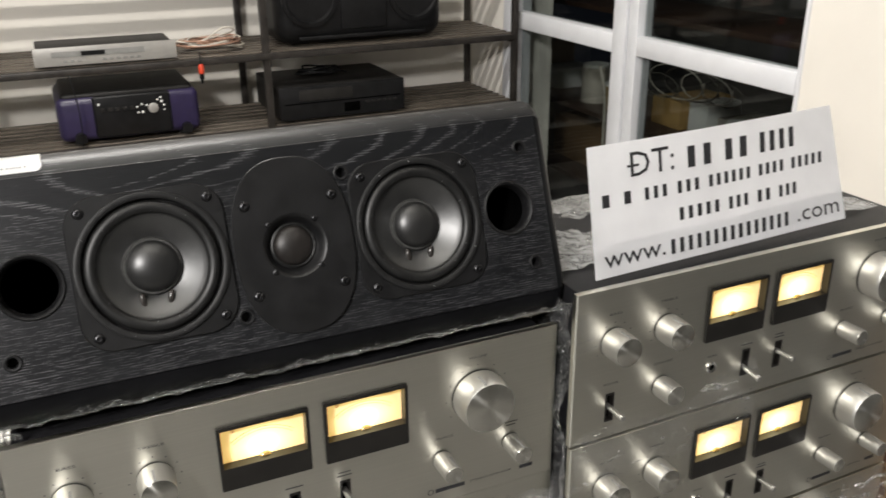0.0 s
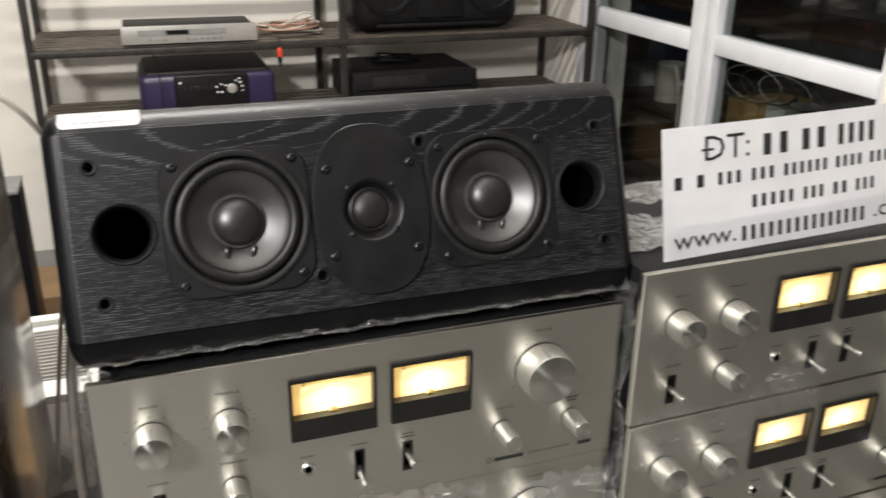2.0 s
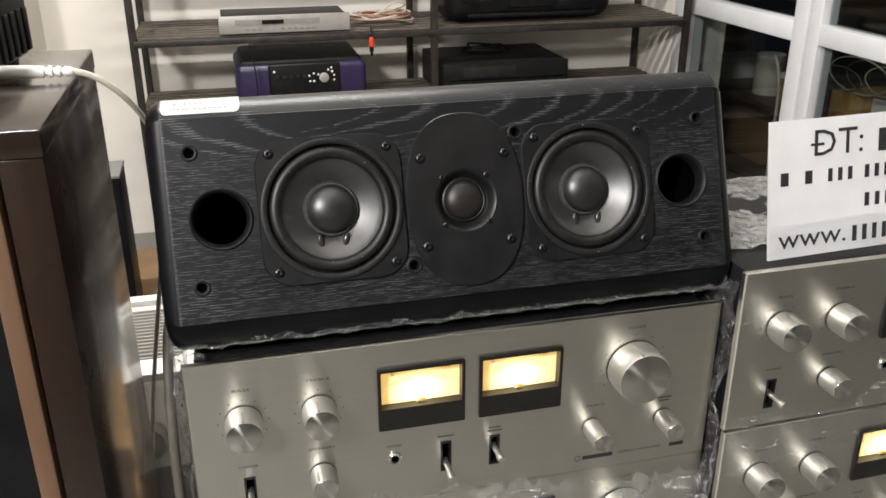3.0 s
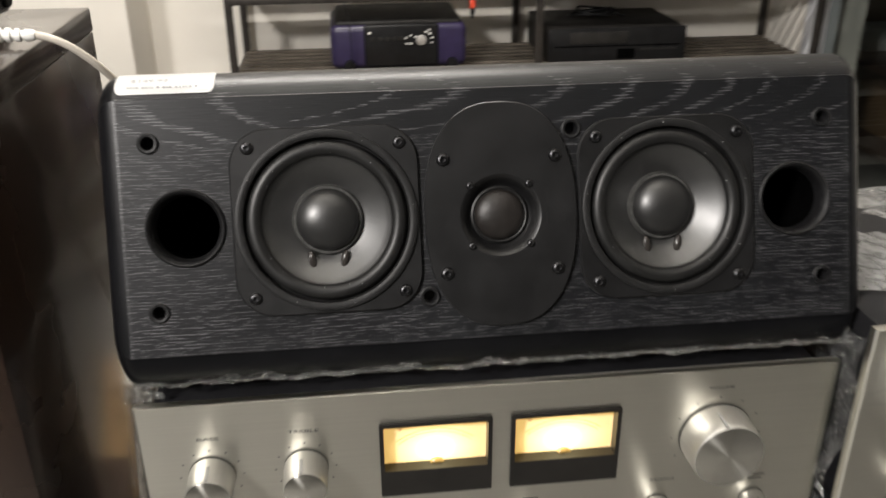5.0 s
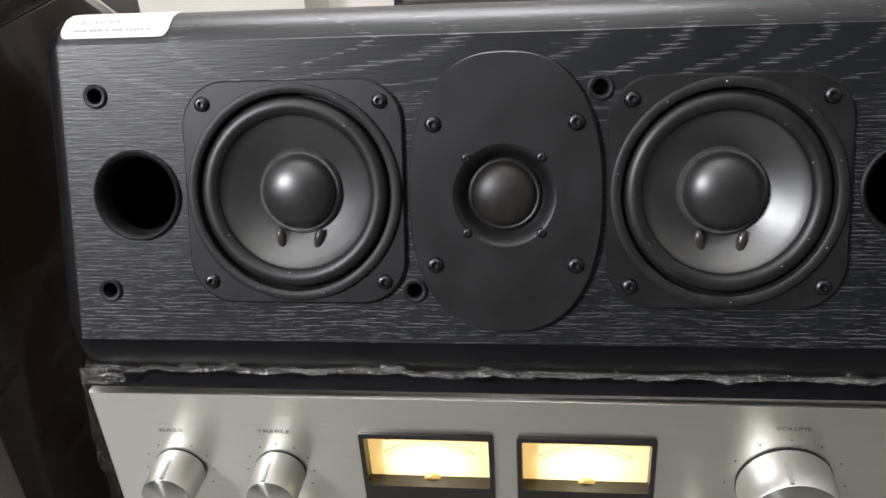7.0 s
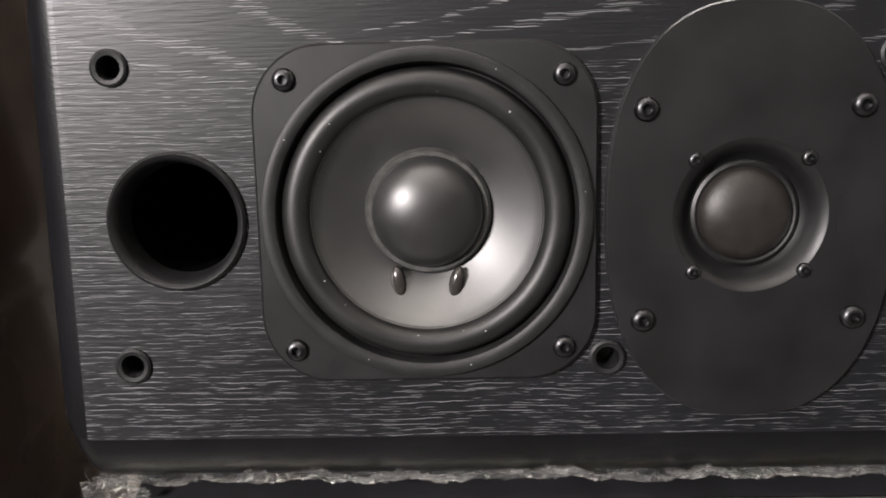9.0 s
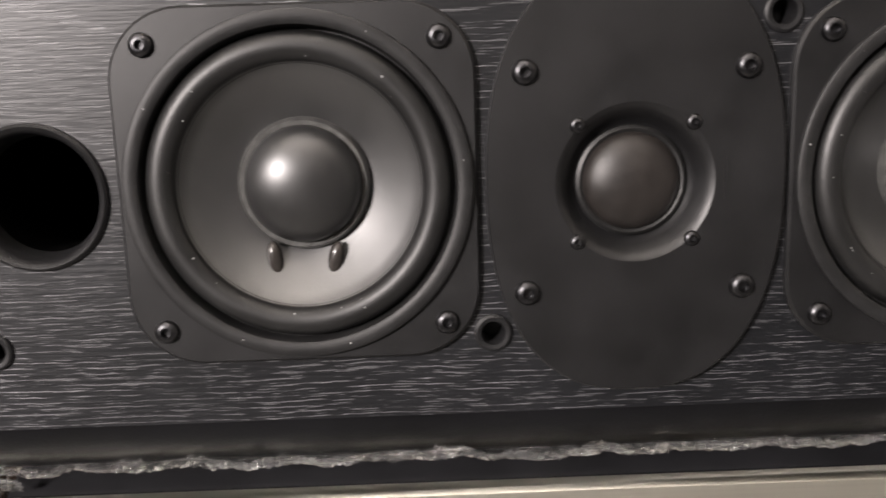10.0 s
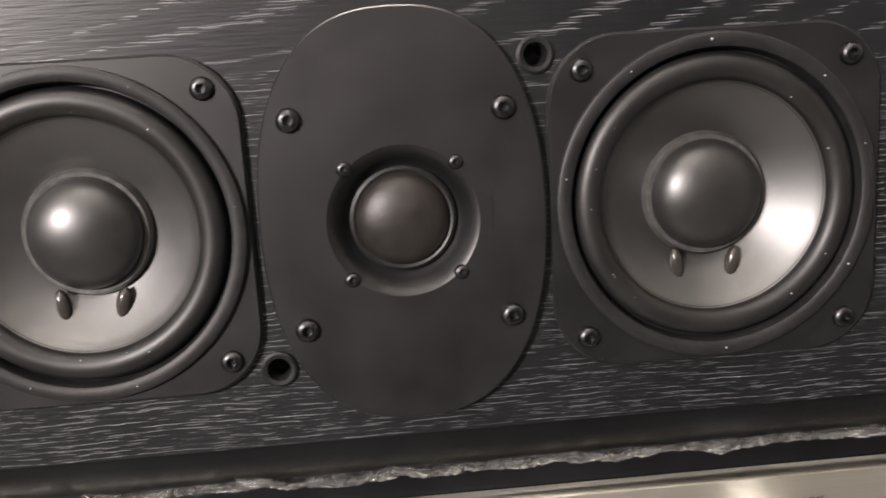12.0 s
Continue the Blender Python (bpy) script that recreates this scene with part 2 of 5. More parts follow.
def film_mat(name, haze, shine, scale=70.0, strength=1.0, crease=0.0, edge=0.56, gleam=0.20, least=0.0):
    """Crumpled clear stretch film: mostly see-through, with sharp glints and a little haze."""
    n = Nodes(name)
    a = n.noise(scale, detail=5, rough=0.7, distortion=1.5)
    b = n.bump(a, strength, 0.012)
    n.set(Base_Color=(0.80, 0.81, 0.80), Roughness=0.35)
    gloss = n.add("ShaderNodeBsdfGlossy")
    gloss.inputs["Roughness"].default_value = 0.06
    n.link(b.outputs[0], gloss.inputs["Normal"])
    clear = n.add("ShaderNodeBsdfTransparent")
    mix1 = n.add("ShaderNodeMixShader")
    mix2 = n.add("ShaderNodeMixShader")
    cloud = n.noise(scale * 0.4, detail=4, distortion=1.0)
    n.put(mix1.inputs[0], n.ramp(cloud, (0.40, (max(least, haze * 0.15),)), (0.75, (min(1.0, haze * 2.0),))))
    n.link(clear.outputs[0], mix1.inputs[1])
    n.link(n.bsdf.outputs[0], mix1.inputs[2])
    n.put(mix2.inputs[0], n.ramp(n.noise(scale * 0.8, detail=4), (0.35, (shine * 0.4,)), (0.70, (min(1.0, shine * 1.6),))))
    if crease:
        lines = n.noise(1.0, n.coords((crease * 0.4, crease, crease)), detail=3, distortion=1.5)
        n.put(mix2.inputs[0], n.ramp(lines, (edge, (0.02,)), (edge + 0.08, (0.80,))))
        gloss.inputs["Roughness"].default_value = gleam
    n.link(mix1.outputs[0], mix2.inputs[1])
    n.link(gloss.outputs[0], mix2.inputs[2])
    n.link(mix2.outputs[0], n.out.inputs[0])
    return n.mat


M["film"] = film_mat("stretch_film", 0.04, 0.24, 110.0)
M["film_thin"] = film_mat("single_film_layer", 0.06, 0.06, 90.0, 1.0, crease=110.0, edge=0.60)
M["film_roll"] = film_mat("rolled_film_edge", 0.11, 0.20, 230.0, 1.0, crease=420.0, edge=0.50, gleam=0.16)
M["film_side"] = film_mat("creased_side_film", 0.12, 0.20, 150.0, 1.0, crease=150.0)
M["film_top"] = film_mat("creased_film_layer", 0.36, 0.30, 170.0, 1.0, least=0.30)
M["film_dense"] = film_mat("layered_stretch_film", 0.10, 0.20, 60.0, 1.0, crease=70.0)


def wood(name, dark, light, rough, scale, coat=0.0):
    n = Nodes(name)
    g = n.noise(1.0, n.coords(scale), detail=5, rough=0.6, distortion=0.6)
    big = n.noise(5.0, detail=4)
    col = n.mix(n.ramp(g, (0.3, (0,)), (0.72, (1,))), dark, light)
    col = n.mix(n.math("MULTIPLY", n.ramp(big, (0.35, (0,)), (0.7, (1,))), 0.45), col, dark)
    n.bump(g, 0.06, 0.0006)
    n.set(Base_Color=col, Roughness=n.math("ADD", n.math("MULTIPLY", big, 0.2), rough - 0.1))
    n.bsdf.inputs["Coat Weight"].default_value = coat
    n.bsdf.inputs["Coat Roughness"].default_value = 0.15
    return n.mat


M["walnut"] = wood("lacquered_walnut_veneer", (0.010, 0.0055, 0.004), (0.026, 0.0145, 0.0092), 0.26, (30, 30, 2.5), 0.6)
M["walnut_edge"] = wood("walnut_edge", (0.035, 0.020, 0.014), (0.085, 0.048, 0.032), 0.42, (60, 60, 4))
M["walnut_light"] = wood("pale_trim_wood", (0.10, 0.054, 0.030), (0.18, 0.105, 0.064), 0.42, (60, 60, 4))
M["wall"] = simple("cream_wall_paint", (0.77, 0.735, 0.67), 0.75, var=0.04, scale=3, bump=0.12, bump_scale=120, dist=0.002)
# dark grey for out-of-view walls, to lower bounce and reflections
M["wall_dark"] = simple("dark_bounce_cutting_wall", (0.10, 0.10, 0.097), 0.6, var=0.3, scale=4, bump=0.1)
M["ceiling"] = simple("white_ceiling_paint", (0.78, 0.77, 0.74), 0.85, var=0.03, scale=3, bump=0.1)
M["floor"] = simple("grey_floor_tile", (0.21, 0.206, 0.195), 0.35, var=0.15, scale=5, bump=0.05)
M["rack"] = simple("dark_painted_steel", (0.030, 0.026, 0.023), 0.45, metal=0.3, var=0.35, scale=30, bump=0.2)
M["slat"] = simple("brown_steel_slat", (0.115, 0.097, 0.078), 0.5, metal=0.3, var=0.3, scale=25, bump=0.2)
M["win_white"] = simple("white_aluminium_frame", (0.70, 0.71, 0.735), 0.40, var=0.05, scale=10, bump=0.03)
M["gasket"] = simple("grey_gasket", (0.12, 0.12, 0.12), 0.6, var=0.2, scale=50)
M["purple"] = simple("purple_plastic", (0.020, 0.014, 0.050), 0.40, var=0.15, scale=30, bump=0.1)
M["grey_plastic"] = simple("charcoal_plastic", (0.016, 0.015, 0.014), 0.5, var=0.2, scale=30, bump=0.2, spec=0.2)
M["black_plastic"] = simple("black_plastic", (0.0075, 0.0075, 0.008), 0.4, var=0.3, scale=30, bump=0.2, spec=0.2)
M["silver_plastic"] = simple("silver_plastic", (0.34, 0.33, 0.31), 0.42, metal=0.25, var=0.08, scale=25, bump=0.05)
M["silver_dark"] = simple("grey_panel", (0.22, 0.22, 0.21), 0.4, var=0.1, scale=40, bump=0.05)
M["grey_board"] = simple("grey_board", (0.16, 0.16, 0.155), 0.5, var=0.15, scale=40, bump=0.1)
M["white_plastic"] = simple("white_plastic", (0.74, 0.74, 0.71), 0.45, var=0.05, scale=20, bump=0.05)
M["cream_cable"] = simple("cream_cable", (0.50, 0.46, 0.40), 0.5, var=0.08, scale=60, bump=0.05)
M["grey_cable"] = simple("grey_cable", (0.10, 0.09, 0.075), 0.5, var=0.15, scale=60, bump=0.05)
M["copper_cable"] = simple("pink_copper_cable", (0.34, 0.20, 0.14), 0.4, var=0.3, scale=60, bump=0.05)
M["red_plug"] = simple("red_plug", (0.55, 0.05, 0.02), 0.4, var=0.1, scale=60)
M["card"] = simple("brown_cardboard", (0.21, 0.130, 0.066), 0.8, var=0.15, scale=12, bump=0.25, bump_scale=150)
M["card_tan"] = simple("tan_cardboard", (0.46, 0.30, 0.15), 0.75, var=0.12, scale=9, bump=0.25, bump_scale=150)
M["card_ink"] = simple("cardboard_print", (0.09, 0.05, 0.03), 0.8, var=0.2, scale=80, bump=0.0)
M["dark_rattan"] = simple("dark_brown_cable_heap", (0.035, 0.021, 0.014), 0.5, var=0.4, scale=60, bump=0.2)
M["brass"] = simple("brass", (0.60, 0.42, 0.14), 0.3, metal=1.0, var=0.2, scale=60)
M["night"] = simple("night_yard_plaster", (0.10, 0.095, 0.088), 0.9, var=0.4, scale=3, bump=0.2)
M["blue_cloth"] = simple("blue_tarpaulin", (0.02, 0.06, 0.16), 0.6, var=0.3, scale=20, bump=0.3)
M["amber_jar"] = simple("amber_jar", (0.30, 0.20, 0.07), 0.3, var=0.2, scale=20)
M["amber_box"] = simple("amber_cardboard", (0.42, 0.26, 0.09), 0.7, var=0.2, scale=20, bump=0.2)
M["tube"] = Nodes("tube_glow").mat
_t = M["tube"].node_tree.nodes["Principled BSDF"]
_t.inputs["Emission Color"].default_value = (1.0, 0.96, 0.88, 1)
_t.inputs["Emission Strength"].default_value = 6.0


def glass_mat():
    n = Nodes("window_glass")
    n.bsdf.inputs["Base Color"].default_value = (0.9, 0.93, 0.92, 1)
    n.bsdf.inputs["Roughness"].default_value = 0.02
    gl = n.add("ShaderNodeBsdfGlossy")
    gl.inputs["Roughness"].default_value = 0.03
    tr = n.add("ShaderNodeBsdfTransparent")
    tr.inputs[0].default_value = (0.62, 0.65, 0.64, 1)
    mx = n.add("ShaderNodeMixShader")
    mx.inputs[0].default_value = 0.06
    n.link(tr.outputs[0], mx.inputs[1])
    n.link(gl.outputs[0], mx.inputs[2])
    n.link(mx.outputs[0], n.out.inputs[0])
    return n.mat


M["glass"] = glass_mat()

# ---------- mesh helpers ----------


def finish(bm, name, mat, smooth=True):
    bmesh.ops.recalc_face_normals(bm, faces=bm.faces)
    me = bpy.data.meshes.new(name)
    bm.to_mesh(me)
    bm.free()
    me.materials.append(mat)
    if smooth:
        for p in me.polygons:
            p.use_smooth = True
        me.set_sharp_from_angle(angle=radians(38))
    return me


def part(name, bm, mat, parent, label="", m=None):
    """Links a bmesh as one mesh object under a thing or a part."""
    ob = new(name, bm if isinstance(bm, bpy.types.Mesh) else finish(bm, name, mat))
    ob.parent = parent
    if m is not None:
        ob.matrix_local = m
    return tagged(ob, label=label)


def thing(name, m, label, category, group="", kind=""):
    ob = new(name)
    ob.empty_display_size = 0.05
    ob.matrix_world = m
    return tagged(ob, label, category, group, kind)


def solid(name, bm, mat, label, category="", group="", kind="", m=None):
    ob = new(name, finish(bm, name, mat))
    if m is not None:
        ob.matrix_world = m
    return tagged(ob, label, category, group, kind)


def box(x0, x1, y0, y1, z0, z1, bevel=0.0, seg=2, bm=None):
    bm = bm or bmesh.new()
    r = bmesh.ops.create_cube(bm, size=1.0)
    m = Matrix.Translation(((x0 + x1) / 2, (y0 + y1) / 2, (z0 + z1) / 2)) @ Matrix.Diagonal((x1 - x0, y1 - y0, z1 - z0, 1))
    bmesh.ops.transform(bm, matrix=m, verts=r["verts"])
    if bevel:
        edges = list({e for v in r["verts"] for e in v.link_edges})
        bmesh.ops.bevel(bm, geom=edges, offset=bevel, segments=seg, profile=0.5, affect="EDGES")
    return bm


def lathe(profile, segs=48, bm=None, cap=False):
    """Turns (radius, height) pairs round local z."""
    bm = bm or bmesh.new()
    rings = []
    for r, h in profile:
        if r < 1e-6:
            rings.append([bm.verts.new((0, 0, h))])
        else:
            rings.append([bm.verts.new((r * math.cos(2 * math.pi * i / segs), r * math.sin(2 * math.pi * i / segs), h)) for i in range(segs)])
    for a, b in zip(rings, rings[1:]):
        for i in range(segs):
            j = (i + 1) % segs
            if len(a) == 1 and len(b) == 1:
                continue
            if len(a) == 1:
                bm.faces.new((a[0], b[i], b[j]))
            elif len(b) == 1:
                bm.faces.new((a[i], a[j], b[0]))
            else:
                bm.faces.new((a[i], a[j], b[j], b[i]))
    if cap:
        bm.faces.new(rings[-1])
    return bm


def circle_pts(cx, cz, r, n=40):
    return [(cx + r * math.cos(2 * math.pi * i / n), cz + r * math.sin(2 * math.pi * i / n)) for i in range(n)]


def rect_pts(x0, x1, z0, z1, r=0.0, n=6):
    if r <= 0:
        return [(x0, z0), (x1, z0), (x1, z1), (x0, z1)]
    pts = []
    for cx, cz, a in ((x1 - r, z0 + r, -90), (x1 - r, z1 - r, 0), (x0 + r, z1 - r, 90), (x0 + r, z0 + r, 180)):
        for k in range(n + 1):
            t = radians(a + 90 * k / n)
            pts.append((cx + r * math.cos(t), cz + r * math.sin(t)))
    return pts


def panel(outer, holes, y0, y1, rim=0.0):
    """A plate in the xz plane from y0 (front) to y1, with openings right through it."""
    bm = bmesh.new()
    loops = []
    for pts in [outer] + holes:
        vs = [bm.verts.new((x, y0, z)) for x, z in pts]
        es = [bm.edges.new((vs[i], vs[(i + 1) % len(vs)])) for i in range(len(vs))]
        loops.append((vs, es))
    bmesh.ops.triangle_fill(bm, use_beauty=True, use_dissolve=False, edges=[e for _, es in loops for e in es], normal=(0, -1, 0))
    for k, (vs, es) in enumerate(loops):
        grow = rim if k == 0 else 0.0
        if grow:
            cx = sum(v.co.x for v in vs) / len(vs)
            cz = sum(v.co.z for v in vs) / len(vs)
            mid = []
            for v in vs:
                d = Vector((v.co.x - cx, 0, v.co.z - cz)).normalized() * grow
                mid.append(bm.verts.new((v.co.x + d.x, y0 + grow, v.co.z + d.z)))
            for i in range(len(vs)):
                bm.faces.new((vs[i], vs[(i + 1) % len(vs)], mid[(i + 1) % len(vs)], mid[i]))
            vs = mid
        back = [bm.verts.new((v.co.x, y1, v.co.z)) for v in vs]
        for i in range(len(vs)):
            bm.faces.new((vs[i], vs[(i + 1) % len(vs)], back[(i + 1) % len(vs)], back[i]))
    return bm


def tube(points, radius, mat, name="cable", segs=10):
    """A smooth round cable through the points, as a mesh."""
    cu = bpy.data.curves.new(name, "CURVE")
    cu.dimensions, cu.bevel_depth, cu.bevel_resolution, cu.resolution_u = "3D", radius, 3, 8
    sp = cu.splines.new("NURBS")
    sp.points.add(len(points) - 1)
    for p, co in zip(sp.points, points):
        p.co = (*co, 1)
    sp.use_endpoint_u, sp.order_u = True, 4
    cu.use_fill_caps = True
    tmp = bpy.data.objects.new(name, cu)
    scene.collection.objects.link(tmp)
    me = bpy.data.meshes.new_from_object(tmp.evaluated_get(bpy.context.evaluated_depsgraph_get()))
    bpy.data.objects.remove(tmp)
    me.materials.clear()
    me.materials.append(mat)
    for p in me.polygons:
        p.use_smooth = True
    return me


def lettering(body, size, mat, width=None):
    """Flat letters in the xz plane, centred, facing -y."""
    cu = bpy.data.curves.new("lettering", "FONT")
    cu.body, cu.size, cu.align_x, cu.align_y, cu.resolution_u = body, size, "CENTER", "CENTER", 2
    tmp = bpy.data.objects.new("lettering", cu)
    scene.collection.objects.link(tmp)
    me = bpy.data.meshes.new_from_object(tmp.evaluated_get(bpy.context.evaluated_depsgraph_get()))
    bpy.data.objects.remove(tmp)
    me.transform(Matrix.Rotation(radians(90), 4, "X"))
    if width:
        xs = [v.co.x for v in me.vertices]
        k = width / (max(xs) - min(xs))
        me.transform(Matrix.Diagonal((k, 1, 1, 1)))
    me.materials.clear()
    me.materials.append(mat)
    return me


FRONT = Matrix.Rotation(radians(90), 4, "X")


def out(x, y, z, turn=0.0):
    """Local z turned to face -y (towards the viewer), at a place."""
    return Matrix.Translation((x, y, z)) @ FRONT @ Matrix.Rotation(radians(turn), 4, "Z")


# ---------- the room ----------
WX, WB = 1.50, 2.64  # inner faces of the window wall and the back wall
solid("floor", box(-3.2, 3.6, -3.2, 2.9, -0.1, 0.0), M["floor"], "grey tiled shop floor", "floor", kind="structure")
solid("ceiling", box(-3.2, 1.7, -3.2, 2.9, 2.8, 2.95), M["ceiling"], "white painted ceiling", "ceiling", kind="structure")
solid("wall_back", box(-3.2, 1.7, WB, 2.84, 0.0, 2.8), M["wall"], "cream painted back wall behind the rack", "wall", kind="structure")
solid("wall_pillar", box(-3.0, -0.66, 2.34, WB, 0.0, 2.8, 0.004), M["wall"], "white painted wall pillar beside the rack", "wall", kind="structure")
# unseen closing walls, kept dark so less fill light comes back
solid("wall_left", box(-3.2, -3.0, -3.2, WB, 0.0, 2.8), M["wall_dark"], "plain unseen side wall, darkened to cut bounce light", "wall", kind="structure")
solid("wall_front", box(-3.0, 1.7, -3.2, -3.0, 0.0, 2.8), M["wall_dark"], "plain unseen wall behind the viewer, darkened to cut bounce light", "wall", kind="structure")
WY0, WY1, WZ1 = 0.922, 2.336, 2.2
solid("wall_right", panel([(-WB, 0.0), (0.1, 0.0), (0.1, 2.8), (-WB, 2.8)], [rect_pts(-WY1, -WY0, 0.06, WZ1)], 0.0, 0.2), M["wall"],
      "cream painted wall with a glazed opening", "wall", kind="structure", m=Matrix.Translation((WX, 0, 0)) @ Matrix.Rotation(radians(-90), 4, "Z"))
# unseen dark stretch added so the cones reflect less cream wall
solid("wall_side", box(WX, WX + 0.2, -3.0, -0.1, 0.0, 2.8), M["wall_dark"], "added unseen side wall, dark to keep reflections down", "wall", kind="structure")
# the dark yard beyond the glass
solid("wall_yard", box(3.4, 3.55, -1.2, 4.2, 0.0, 3.2), M["night"], "dark plaster wall across the unlit yard", "wall", kind="structure")
solid("ground_yard", box(1.72, 3.4, -1.2, 4.2, -0.08, 0.004), M["night"], "dark concrete yard floor", "ground", kind="structure")

# glazed partition
win = thing("window_1", Matrix.Translation((WX, 0, 0)), "white aluminium glazed partition with dark panes", "window", kind="structure")
XF0, XF1 = -0.004, 0.050
MID0, MID1 = 1.540, 1.653


def bar(y0, y1, z0, z1, x0=XF0, x1=XF1, name="frame_bar"):
    return part(name, box(x0, x1, y0, y1, z0, z1, 0.004), M["win_white"], win, "white aluminium bar")


bar(WY0 - 0.001, WY0 + 0.012, 0.06, WZ1)
bar(WY1 - 0.085, WY1 + 0.001, 0.06, WZ1, -0.010, 0.06)
bar(MID0, MID0 + 0.045, 0.06, WZ1)
bar(MID0 + 0.050, MID1, 0.06, WZ1, -0.010, 0.046)
bar(WY0 + 0.012, MID0, 0.06, 0.14)
bar(MID1, WY1 - 0.085, 0.06, 0.14)
bar(WY0 + 0.012, MID0, WZ1 - 0.06, WZ1)
bar(MID1, WY1 - 0.085, WZ1 - 0.06, WZ1)
bar(WY0 + 0.012, MID0, 0.792, 0.847)
bar(MID1, WY1 - 0.085, 0.785, 0.843)
for y0, y1 in ((WY0 + 0.012, MID0), (MID1, WY1 - 0.085)):
    for z0, z1 in ((0.14, 0.79), (0.846, WZ1 - 0.06)):
        g = part("pane", box(0.022, 0.027, y0, y1, z0, z1), M["glass"], win, "clear dark glass pane")
        g.visible_shadow = False
        part("gasket", box(0.012, 0.020, y0, y0 + 0.010, z0, z1), M["gasket"], win, "dark rubber gasket")
part("gasket", box(0.004, 0.040, MID0 + 0.0455, MID0 + 0.0495, 0.06, WZ1), M["gasket"], win, "dark rubber gasket")

# ---------- ceiling tubes ----------


def tube_fixture(centre, along, label, drop=0.0):
    t = thing("fluorescent_light", Matrix.Translation(centre) @ Matrix.Rotation(along, 4, "Z"), label, "light")
    part("housing", box(-0.62, 0.62, -0.03, 0.03, 0.045, 0.08, 0.004), M["white_plastic"], t)
    for s in (-0.4, 0.4) if drop else ():
        part("rod", lathe([(0.0, 0.08), (0.006, 0.08), (0.006, 0.08 + drop), (0.0, 0.08 + drop)], 12), M["white_plastic"], t, "", Matrix.Translation((s, 0, 0)))
    glow = part("tube", lathe([(0.0, -0.6), (0.013, -0.6), (0.013, 0.6), (0.0, 0.6)], 16), M["tube"], t, "glowing fluorescent tube", pose(0, 0, 0.028, 0, 90, 0))
    for s in (-1, 1):
        part("end_holder", box(s * 0.61 - 0.01, s * 0.61 + 0.01, -0.015, 0.015, 0.012, 0.05, 0.002), M["white_plastic"], t)


tube_fixture((TUBE_CEIL[0], TUBE_CEIL[1], TUBE_CEIL[2] + 0.01), 0.0, "white fluorescent light on the ceiling")
# unseen fixture body made up to carry the upward fill lamp
tube_fixture((CEILING_FILL[0], CEILING_FILL[1], CEILING_FILL[2] - 0.09), 0.0, "added unseen fluorescent fill light that brightens the ceiling", 0.51)
desk = thing("standing_lamp", Matrix.Translation((LAMP[0] - 0.05, LAMP[1] - 0.02, 0)), "white standing lamp with a round shade", "lamp")
part("pole", lathe([(0.0, 0.03), (0.012, 0.03), (0.012, LAMP[2] + 0.02), (0.0, LAMP[2] + 0.02)], 20), M["rack"], desk)
part("foot", lathe([(0.0, 0.0), (0.15, 0.0), (0.15, 0.012), (0.02, 0.03), (0.0, 0.03)], 40), M["rack"], desk)
shade_m = desk.matrix_world.inverted() @ look((LAMP[0] - 0.03, LAMP[1] - 0.008, LAMP[2] + 0.012), (0.2, 0.3, 0.95))
part("shade", lathe([(0.185, -0.02), (0.18, 0.0), (0.15, 0.05), (0.05, 0.09), (0.0, 0.10)], 48), M["white_plastic"], desk, "white enamel shade", shade_m)

# ---------- storage rack ----------
RY0, RY1 = 2.20, 2.58
POSTS = (-0.342, 0.574, 1.463)
SHELVES = (0.30, 0.540, 0.777, 1.152)
rack = thing("storage_rack", Matrix.Translation((0, 0, 0)), "dark steel storage rack with slatted shelves", "rack")
for px in POSTS:
    for py in (RY0, RY1):
        part("post", box(px - 0.011, px + 0.011, py - 0.010, py + 0.010, 0.0, 1.9, 0.002), M["rack"], rack)
for sz in SHELVES:
    for py in (RY0 - 0.002, RY1 + 0.002):
        part("rail", box(POSTS[0], POSTS[2], py - 0.011, py + 0.011, sz - 0.024, sz - 0.004, 0.002), M["rack"], rack)
    for px in POSTS:
        part("cross_bar", box(px - 0.010, px + 0.010, RY0, RY1, sz - 0.034, sz - 0.010, 0.002), M["rack"], rack)
    n_slats = 8
    for k in range(n_slats):
        yc = RY0 + 0.022 + (RY1 - RY0 - 0.044) * k / (n_slats - 1)
        part("slat", box(POSTS[0], POSTS[2], yc - 0.0135, yc + 0.0135, sz - 0.006, sz, 0.0015, 1), M["slat"], rack)

# ---------- amplifiers ----------
AW, AH, AP = 0.424, 0.146, 0.1475  # face width and height, stacking pitch


def knob(parent, u, w, dia, length, turn, pointer=True):
    r = dia / 2
    base = part("knob", lathe([(r * 1.0, 0.0012), (r, 0.003), (r * 0.990, length * 0.40),
                               (r * 0.965, length - 0.0012), (r * 0.93, length)], 56), M["knob_side"], parent, "turned aluminium knob", out(u, 0, w, turn))
    part("knob_face", lathe([(r * 0.93, length), (r * 0.90, length + 0.0003), (0.0, length + 0.0003)], 56), M["knob_face"], base, "spun aluminium knob face")
    # dark ring in place of the shadow where the knob meets the faceplate
    part("knob_base_shadow", lathe([(r * 1.012, 0.0002), (r * 1.012, 0.0011), (r * 0.9, 0.0012)], 40), M["case_black"], base, "thin dark ring standing for the shadow at the knob's foot")
    if pointer:
        part("pointer", box(-0.0009, 0.0009, r * 0.93, r * 1.004, length * 0.40, length * 0.98), M["silver_dark"], base, "grey engraved pointer line")
    return base


